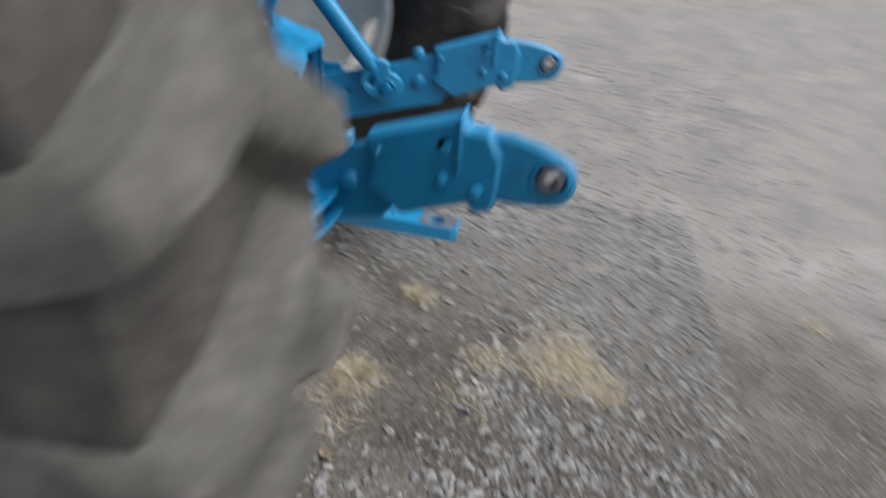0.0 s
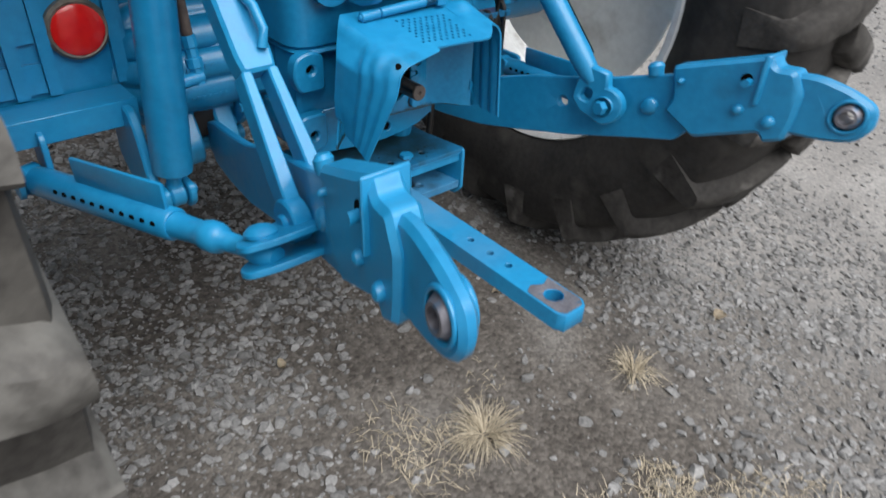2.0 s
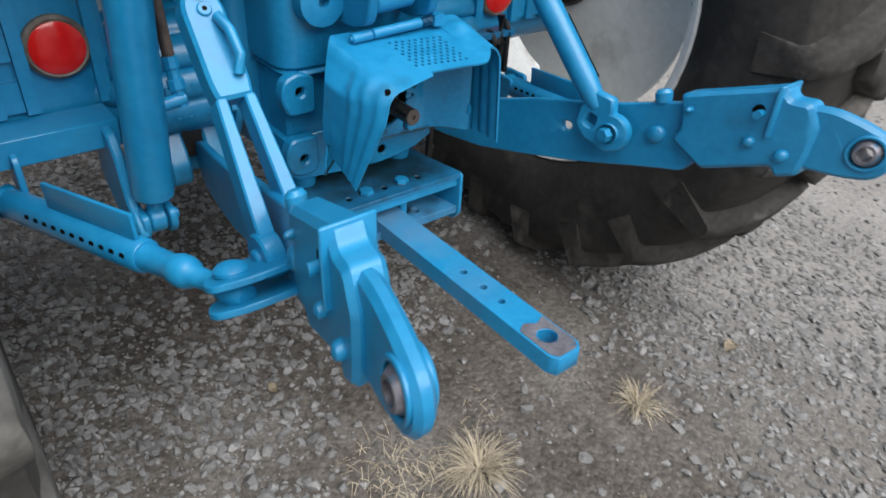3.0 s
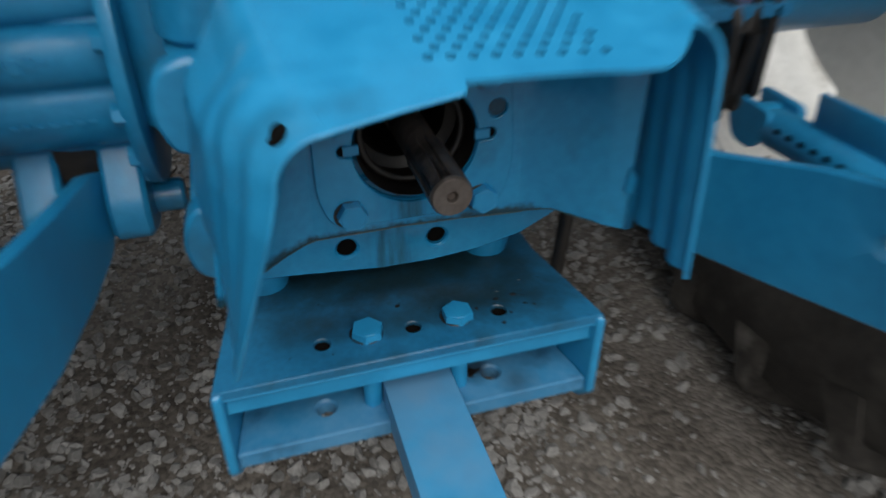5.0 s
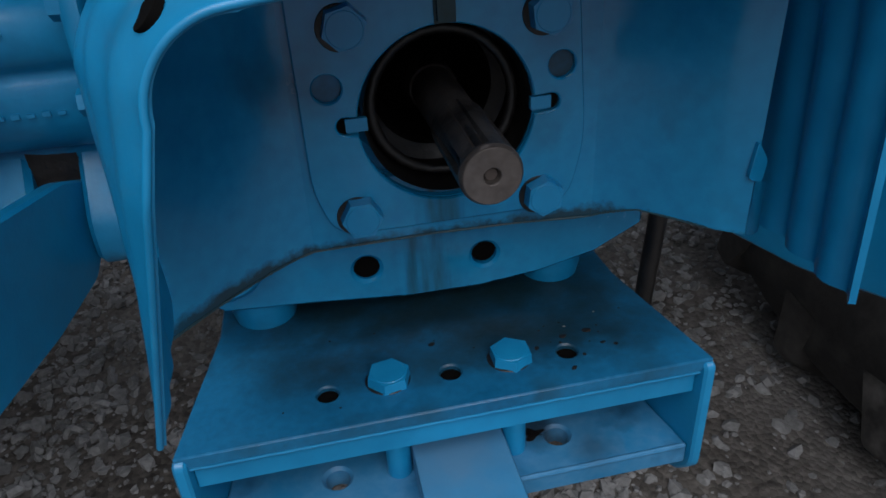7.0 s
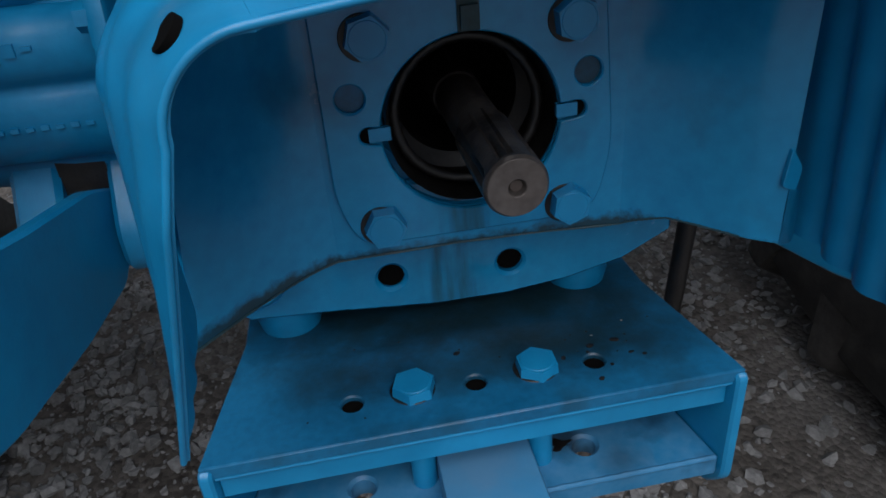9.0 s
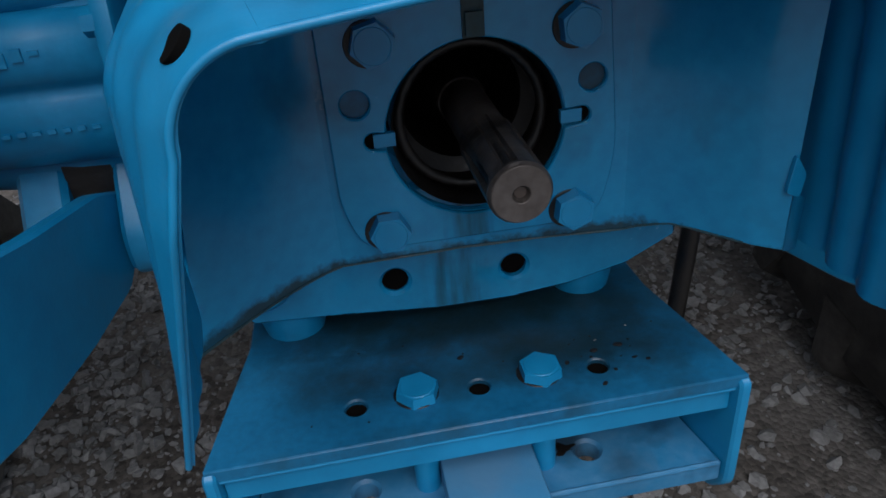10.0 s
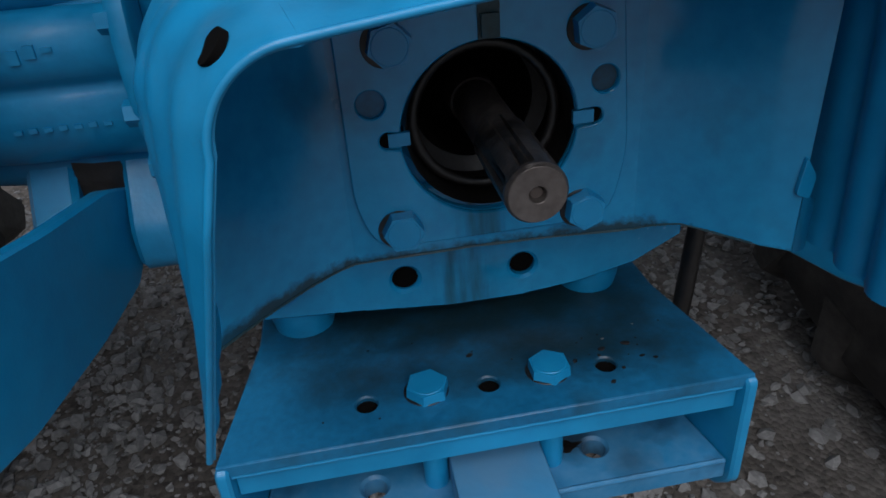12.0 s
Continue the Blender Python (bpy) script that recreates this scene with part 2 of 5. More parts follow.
def oil_runs(m, middle, half, top):
    """Thin greenish oil runs that hang down from the shaft's seal."""
    n, k = m.node_tree.nodes, m.node_tree.links
    b = n["Principled BSDF"]
    old = b.inputs["Base Color"].links[0].from_socket
    at = n.new("ShaderNodeNewGeometry")
    mp = n.new("ShaderNodeMapping")
    mp.inputs["Scale"].default_value = (75, 20, 9)
    k.new(at.outputs["Position"], mp.inputs["Vector"])
    t = n.new("ShaderNodeTexNoise")
    t.inputs["Scale"].default_value, t.inputs["Detail"].default_value = 1.0, 5.0
    k.new(mp.outputs[0], t.inputs["Vector"])
    ax = n.new("ShaderNodeSeparateXYZ")
    k.new(at.outputs["Position"], ax.inputs[0])
    d = n.new("ShaderNodeMath")
    d.operation = "SUBTRACT"
    d.inputs[1].default_value = middle
    k.new(ax.outputs["X"], d.inputs[0])
    ab = n.new("ShaderNodeMath")
    ab.operation = "ABSOLUTE"
    k.new(d.outputs[0], ab.inputs[0])
    w = n.new("ShaderNodeMapRange")
    w.inputs["From Min"].default_value, w.inputs["From Max"].default_value = half, half * 0.3
    k.new(ab.outputs[0], w.inputs["Value"])
    z = n.new("ShaderNodeMapRange")
    z.inputs["From Min"].default_value, z.inputs["From Max"].default_value = top, top - 0.01
    k.new(ax.outputs["Z"], z.inputs["Value"])
    r = n.new("ShaderNodeMapRange")
    r.inputs["From Min"].default_value, r.inputs["From Max"].default_value = 0.4, 0.72
    k.new(t.outputs["Fac"], r.inputs["Value"])
    f = r.outputs[0]
    for other in (w.outputs[0], z.outputs[0]):
        mul = n.new("ShaderNodeMath")
        mul.operation = "MULTIPLY"
        k.new(f, mul.inputs[0])
        k.new(other, mul.inputs[1])
        f = mul.outputs[0]
    x = n.new("ShaderNodeMix")
    x.data_type = "RGBA"
    x.inputs["B"].default_value = (0.006, 0.035, 0.04, 1)
    k.new(f, x.inputs["Factor"])
    k.new(old, x.inputs["A"])
    k.new(x.outputs["Result"], b.inputs["Base Color"])
    return m


BLUE_BAR = material("dusty_drawbar_paint", (0.006, 0.165, 0.345), (0.011, 0.235, 0.455), (0.3, 0.5), coarse=6, fine=60, bump=0.08, coat=0.1)
smear(BLUE_BAR, ((0.0, 0.02, 0.17, 0.9), (0.01, -0.12, 0.1, 0.5), (0.0, -0.3, 0.12, 0.35)), (0.085, 0.205, 0.335))
PAINT = dict(rough=(0.14, 0.28), coarse=6, fine=90, bump=0.14, bump_scale=16, stain=(0.012, 0.09, 0.17), stain_at=(0.58, 0.80), stain_scale=12, coat=0.2)
BLUE_OILED = oil_runs(material("blue_paint_with_oil_runs", (0.006, 0.165, 0.345), (0.011, 0.235, 0.455), **PAINT), 0.004, 0.034, 0.877)



def grimy_edge(m, low, high):
    """Ragged oily dirt that clings to the sheet's lower edge."""
    n, k = m.node_tree.nodes, m.node_tree.links
    b = n["Principled BSDF"]
    old = b.inputs["Base Color"].links[0].from_socket
    at = n.new("ShaderNodeNewGeometry")
    ax = n.new("ShaderNodeSeparateXYZ")
    k.new(at.outputs["Position"], ax.inputs[0])
    near = n.new("ShaderNodeMapRange")
    near.inputs["From Min"].default_value, near.inputs["From Max"].default_value = high, low
    k.new(ax.outputs["Z"], near.inputs["Value"])
    t = n.new("ShaderNodeTexNoise")
    t.inputs["Scale"].default_value, t.inputs["Detail"].default_value, t.inputs["Roughness"].default_value = 70.0, 7.0, 0.7
    k.new(at.outputs["Position"], t.inputs["Vector"])
    add = n.new("ShaderNodeMath")
    k.new(near.outputs[0], add.inputs[0])
    k.new(t.outputs["Fac"], add.inputs[1])
    f = n.new("ShaderNodeMapRange")
    f.inputs["From Min"].default_value, f.inputs["From Max"].default_value = 1.0, 1.3
    f.inputs["To Max"].default_value = 0.9
    k.new(add.outputs[0], f.inputs["Value"])
    x = n.new("ShaderNodeMix")
    x.data_type = "RGBA"
    x.inputs["B"].default_value = (0.008, 0.022, 0.025, 1)
    k.new(f.outputs[0], x.inputs["Factor"])
    k.new(old, x.inputs["A"])
    k.new(x.outputs["Result"], b.inputs["Base Color"])
    return m


BLUE_EDGED = grimy_edge(material("blue_paint_with_grimy_edge", (0.006, 0.165, 0.345), (0.011, 0.235, 0.455), **PAINT), 0.835, 0.857)


# ---- mesh helpers ----
YZ = Matrix(((0, 0, 1, 0), (1, 0, 0, 0), (0, 1, 0, 0), (0, 0, 0, 1)))    # drawn in y, z; thick along x
XZ = Matrix(((1, 0, 0, 0), (0, 0, -1, 0), (0, 1, 0, 0), (0, 0, 0, 1)))   # drawn in x, z; thick towards -y


def part(name, bm, mat, parent=None, label="", sharp=38):
    """Links a bmesh as one mesh object under a thing or a part."""
    bmesh.ops.recalc_face_normals(bm, faces=bm.faces)
    for f in bm.faces:
        f.smooth = True
    for e in bm.edges:
        e.smooth = len(e.link_faces) == 2 and e.calc_face_angle(0) < radians(sharp)
    me = bpy.data.meshes.new(name)
    bm.to_mesh(me)
    bm.free()
    me.materials.append(mat)
    ob = new(name, me)
    ob.parent = parent
    if label:
        tagged(ob, label)
    return ob


def thing(name, label, category, group="", kind=""):
    return tagged(new(name), label, category, group, kind)


def soften(bm, width=0.003, angle=35, segments=2, faces=None):
    es = [e for e in bm.edges if len(e.link_faces) == 2 and e.calc_face_angle(0) > radians(angle)]
    if es and width:
        bmesh.ops.bevel(bm, geom=es, offset=width, segments=segments, profile=0.5, affect="EDGES", clamp_overlap=True)
    return bm


def add_box(bm, lo, hi, m=None):
    (x0, y0, z0), (x1, y1, z1) = lo, hi
    vs = [bm.verts.new(Vector(p)) for p in ((x0, y0, z0), (x1, y0, z0), (x1, y1, z0), (x0, y1, z0),
                                            (x0, y0, z1), (x1, y0, z1), (x1, y1, z1), (x0, y1, z1))]
    for q in ((3, 2, 1, 0), (4, 5, 6, 7), (0, 1, 5, 4), (1, 2, 6, 5), (2, 3, 7, 6), (3, 0, 4, 7)):
        bm.faces.new([vs[i] for i in q])
    if m is not None:
        bmesh.ops.transform(bm, matrix=m, verts=vs)
    return vs


def box(lo, hi, bevel=0.003, m=None):
    bm = bmesh.new()
    add_box(bm, lo, hi, m)
    return soften(bm, bevel)


def axis_frame(a, b):
    a, b = Vector(a), Vector(b)
    return Matrix.Translation(a) @ (b - a).to_track_quat("Z", "Y").to_matrix().to_4x4()


def lathe(profile, m=None, seg=32, bm=None):
    """Turns rows of (radius, height) about the local z axis; a radius of 0 closes the end."""
    bm = bm or bmesh.new()
    rings, made = [], []
    for r, h in profile:
        if r <= 1e-6:
            ring = [bm.verts.new((0, 0, h))]
        else:
            ring = [bm.verts.new((r * math.cos(2 * math.pi * i / seg), r * math.sin(2 * math.pi * i / seg), h)) for i in range(seg)]
        rings.append(ring)
        made += ring
    for a, b in zip(rings, rings[1:]):
        for i in range(seg):
            j = (i + 1) % seg
            q = [a[i % len(a)], a[j % len(a)], b[j % len(b)], b[i % len(b)]]
            q = [v for n, v in enumerate(q) if v not in q[:n]]
            if len(q) > 2:
                bm.faces.new(q)
    if m is not None:
        bmesh.ops.transform(bm, matrix=m, verts=made)
    return bm


def rod(a, b, r, r2=None, seg=24, edge=0.002, bm=None):
    length = (Vector(b) - Vector(a)).length
    r2 = r if r2 is None else r2
    e = min(edge, r * 0.4, r2 * 0.4)
    return lathe([(0, 0), (r - e, 0), (r, e), (r2, length - e), (r2 - e, length), (0, length)], axis_frame(a, b), seg, bm)


def hexagon(r, turn=0.0):
    return [(r * math.cos(math.pi / 3 * i + turn), r * math.sin(math.pi / 3 * i + turn)) for i in range(6)]


def circle(cx, cy, r, seg=20):
    return [(cx + r * math.cos(2 * math.pi * i / seg), cy + r * math.sin(2 * math.pi * i / seg)) for i in range(seg)]


def plate(outer, thick, holes=(), m=None, bevel=0.002, start=0.0):
    """A flat plate with real holes, drawn in local x, y and thick along local z."""
    bm = bmesh.new()
    es = []
    for loop in (outer, *holes):
        vs = [bm.verts.new((x, y, start)) for x, y in loop]
        es += [bm.edges.new((vs[i], vs[(i + 1) % len(vs)])) for i in range(len(vs))]
    bmesh.ops.triangle_fill(bm, edges=es, use_beauty=True, use_dissolve=False)
    bmesh.ops.dissolve_limit(bm, angle_limit=radians(1), verts=bm.verts, edges=bm.edges)
    out = bmesh.ops.extrude_face_region(bm, geom=bm.faces[:])
    bmesh.ops.translate(bm, vec=(0, 0, thick), verts=[g for g in out["geom"] if isinstance(g, bmesh.types.BMVert)])
    bmesh.ops.recalc_face_normals(bm, faces=bm.faces)
    soften(bm, bevel, 50, 1)
    if m is not None:
        bmesh.ops.transform(bm, matrix=m, verts=bm.verts)
    return bm


def hex_bolt(parent, at, towards, flat=0.03, height=0.018, mat=None, turn=0.3, washer=True, label=""):
    """A hex head with chamfered corners, at a point of the surface, looking along towards."""
    m = axis_frame(at, Vector(at) + Vector(towards))
    bm = plate(hexagon(flat / 1.732, turn), height, (), None, 0.0)
    top = [v for v in bm.verts if v.co.z > height * 0.9]
    for v in top:
        v.co.x *= 0.955
        v.co.y *= 0.955
    lathe([(0, height), (flat * 0.45, height), (flat * 0.43, height + 0.0005), (0, height + 0.0005)], None, 18, bm)
    if washer:
        lathe([(0, 0), (flat * 0.66, 0), (flat * 0.66, 0.003), (0, 0.003)], None, 24, bm)
    bmesh.ops.transform(bm, matrix=m, verts=bm.verts)
    return part("bolt", bm, mat or BLUE, parent, label, sharp=25)


def torus(at, towards, big, small, seg=28, ring=10):
    rows = [(big + small * math.cos(2 * math.pi * i / ring), small * math.sin(2 * math.pi * i / ring)) for i in range(ring + 1)]
    bm = lathe(rows, axis_frame(at, Vector(at) + Vector(towards)), seg)
    bmesh.ops.remove_doubles(bm, verts=bm.verts, dist=1e-6)
    return bm


def rounded(points, r, steps=4):
    """A closed outline with its corners rounded."""
    out, n = [], len(points)
    for i in range(n):
        p, a, b = Vector(points[i]), Vector(points[i - 1]), Vector(points[(i + 1) % n])
        u, v = (a - p), (b - p)
        d = min(r, u.length * 0.45, v.length * 0.45)
        s, e = p + u.normalized() * d, p + v.normalized() * d
        for k in range(steps + 1):
            t = k / steps
            out.append(tuple((1 - t) ** 2 * s + 2 * t * (1 - t) * p + t * t * e))
    return out


def tube(points, r, seg=12, bm=None):
    """A round bar or hose through points."""
    bm = bm or bmesh.new()
    pts = [Vector(p) for p in points]
    rings = []
    for i, p in enumerate(pts):
        d = (pts[min(i + 1, len(pts) - 1)] - pts[max(i - 1, 0)]).normalized()
        q = d.to_track_quat("Z", "Y")
        rr = r[i] if isinstance(r, (list, tuple)) else r
        rings.append([bm.verts.new(p + q @ Vector((rr * math.cos(2 * math.pi * k / seg), rr * math.sin(2 * math.pi * k / seg), 0)))
                      for k in range(seg)])
    for a, b in zip(rings, rings[1:]):
        for k in range(seg):
            bm.faces.new((a[k], a[(k + 1) % seg], b[(k + 1) % seg], b[k]))
    bm.faces.new(rings[0][::-1])
    bm.faces.new(rings[-1])
    return bm


# ---- ground ----
SLOPE, SOIL = 0.11, -0.045                     # the yard rises gently towards the front of the tractor


def ground_z(x, y):
    p = Vector((x * 1.1, y * 1.1, 0.0))
    near = max(0.0, 1.0 - max(abs(x), abs(y)) / 9.0)
    return SOIL + SLOPE * y + near * (0.012 * noise.noise(p) + 0.006 * noise.noise(p * 3.7) + 0.003 * noise.noise(p * 11.0))


def gravelled(x, y):
    """How thickly the gravel lies: thin on the trodden strip behind and under the tractor."""
    d = 0.62 + 0.5 * noise.noise(Vector((x * 1.5 + 4, y * 1.5, 2.0))) + 0.25 * noise.noise(Vector((x * 5, y * 5, 7.0)))
    d += 0.35 * max(0.0, min(1.0, (x - 0.5) / 0.8)) - 0.25 * max(0.0, min(1.0, (0.3 - x) / 0.5, (y + 0.9) / 0.4, (0.35 - y) / 0.2)) + 0.2 * max(0.0, min(1.0, (0.1 - x) / 0.2, (y - 0.15) / 0.2))
    trodden = math.exp(-((0.61 * (x - 0.2) + 0.79 * (y + 0.08)) / 0.26) ** 2) * max(0.0, min(1.0, (x + 0.25) / 0.3, (1.9 - x) / 0.5))
    bare = math.exp(-(((x - 0.25) / 0.5) ** 2) - ((y + 0.2) / 0.36) ** 2)
    soil = math.exp(-(((x - 0.78) / 0.36) ** 2) - ((y - 0.3) / 0.45) ** 2)
    return max(0.05, min(1.0, d - 0.7 * trodden - 0.62 * bare - 0.8 * soil))


def build_ground():
    steps = sorted({round(s * 0.045, 4) for s in range(-60, 61)} | {s * v for s in (-1, 1) for v in
                    (2.9, 3.2, 3.6, 4.2, 5, 6, 8, 11, 16, 24, 36, 55, 85)})
    xs = [s + 0.4 for s in steps]
    verts = [(x, y, ground_z(x, y)) for y in steps for x in xs]
    n = len(xs)
    faces = [(j * n + i, j * n + i + 1, (j + 1) * n + i + 1, (j + 1) * n + i) for j in range(n - 1) for i in range(n - 1)]
    me = bpy.data.meshes.new("ground")
    me.from_pydata(verts, [], faces)
    me.shade_smooth()
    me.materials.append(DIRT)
    return tagged(new("ground", me), "grey trodden gravel and dirt yard with dry grass tufts", "ground", kind="structure")


ground = build_ground()


# ---- the tractor, seen from behind: x to its right side, y to its front ----
tractor = thing("tractor", "blue painted farm tractor with a three-point hitch, parked on gravel", "tractor")


def drawbar_hanger():
    deep = 0.25
    outline = [(-0.209, 0.0), (0.209, 0.0), (0.198, 0.06), (0.184, 0.14), (0.182, deep), (-0.182, deep), (-0.184, 0.14), (-0.198, 0.06)]
    holes = [circle(x, 0.040, 0.0086, 20) for x in (-0.096, 0.002, 0.1)]
    top = part("drawbar_hanger", plate(outline, 0.012, holes, Matrix.Translation((0, 0, 0.709)), 0.0014), BLUE_GRIMY_SHADED, tractor,
               "grimy blue steel box bracket that carries the drawbar")
    part("front_bar", box((-0.198, 0.006, 0.684), (0.198, 0.034, 0.7085), 0.003), BLUE, top)
    bead = tube([(-0.2 + 0.4 * i / 60, 0.0028 + 0.0002 * math.sin(i * 2.3), 0.7068 + 0.0002 * math.sin(i * 1.7)) for i in range(61)],
                [0.0019 + 0.0002 * math.sin(i * 3.1) for i in range(61)], 8)
    part("weld_bead", bead, BLUE, top)
    for s in (-1, 1):
        side = rounded([(-0.004, 0.7185), (-0.004, 0.604), (0.016, 0.581), (0.05, 0.581), (deep, 0.606), (deep, 0.7085)], 0.008, 3)
        x0 = 0.2 if s > 0 else -0.21
        skew = Matrix(((1, -0.17 * s, 0, 0), (0, 1, 0, 0), (0, 0, 1, 0), (0, 0, 0, 1)))
        part("side_plate", plate(side, 0.010, (), skew @ Matrix.Translation((x0, 0, 0)) @ YZ, 0.002), BLUE, top)
    lower = [(-0.199, 0.0), (0.199, 0.0), (0.17, 0.17), (0.165, deep), (-0.165, deep), (-0.17, 0.17)]
    holes = [circle(x, 0.04, 0.0105, 20) for x in (-0.1, 0.094)]
    part("bottom_plate", plate(lower, 0.022, holes, Matrix.Translation((0, 0, 0.606)), 0.003), BLUE_DUSTY, top,
         "dusty lower plate of the hanger")
    part("weld_bead", tube([(-0.195 + 0.39 * i / 50, 0.001, 0.627) for i in range(51)],
                           [0.0024 + 0.0003 * math.sin(i * 2.7) for i in range(51)], 8), BLUE_DUSTY, top, "weld bead worn pale along its edge")
    splat = [(0.074 + (0.009 + 0.004 * math.sin(5 * a)) * math.cos(a), 0.046 + (0.006 + 0.003 * math.cos(3 * a)) * math.sin(a)) for a in [radians(15 * i) for i in range(24)]]
    part("oil_spot", plate(splat, 0.0006, (), Matrix.Translation((0, 0, 0.6278)), 0.0), GREASE, top)
    for x in (-0.047, 0.053):
        # thin dark ring round the foot of the bolt head
        part("oily_ring", lathe([(0, 0), (0.0182, 0), (0.0176, 0.0007), (0, 0.0007)], Matrix.Translation((x - 0.001, 0.0445, 0.721)), 28), GREASE, top)
        hex_bolt(top, (x, 0.043, 0.721), (0, 0, 1), 0.031, 0.0088, BLUE, 0.35 + x * 3, False)
        part("pin", rod((x, 0.036, 0.61), (x, 0.036, 0.709), 0.0105), BLUE, top)
    for x in (-0.096, 0.002, 0.1):
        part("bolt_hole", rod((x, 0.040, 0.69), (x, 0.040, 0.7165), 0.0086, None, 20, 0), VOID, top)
    rnd = random.Random(8)
    for i in range(26):
        x, y = (rnd.gauss(0.12, 0.03), rnd.gauss(0.065, 0.02)) if i % 3 else (rnd.uniform(-0.16, 0.15), rnd.uniform(0.02, 0.11))
        r = 0.0008 + 0.0021 * rnd.random() ** 3
        chip = bmesh.new()
        bmesh.ops.create_icosphere(chip, subdivisions=1, radius=r)
        bmesh.ops.scale(chip, vec=(rnd.uniform(1, 2), 1, 0.6), verts=chip.verts)
        bmesh.ops.rotate(chip, matrix=Matrix.Rotation(rnd.uniform(0, 3), 3, "Z"), verts=chip.verts)
        bmesh.ops.translate(chip, vec=(min(x, 0.165), y, 0.7212), verts=chip.verts)
        part("grit", chip, STONE_ONE if i in (4, 11) else GREASE, top)
    return top


def drawbar():
    end = [(-0.036, 0.16), (-0.036, -0.556), (-0.026, -0.576), (0.03, -0.576), (0.042, -0.56), (0.042, 0.16)]
    holes = [circle(0.003, y, 0.0085, 16) for y in (-0.261, -0.326, -0.384)] + [circle(0.003, -0.515, 0.02, 24)]
    bar = part("drawbar", plate(end, 0.042, holes, Matrix.Translation((0, 0, 0.613)), 0.003), BLUE_BAR, tractor,
               "thick blue steel drawbar with a row of holes")
    worn = rounded([(-0.032, -0.474), (-0.031, -0.555), (-0.022, -0.571), (0.028, -0.571), (0.038, -0.556), (0.038, -0.466),
                    (0.012, -0.478), (-0.01, -0.462)], 0.006, 3)
    part("worn_patch", plate(worn, 0.0012, [circle(0.003, -0.515, 0.0215, 24)], Matrix.Translation((0, 0, 0.6548)), 0.0), WORN, bar,
         "bare worn steel round the hitch hole")
    return bar


PTO = (0.0155, 0.93)             # x and z of the power take-off's axis


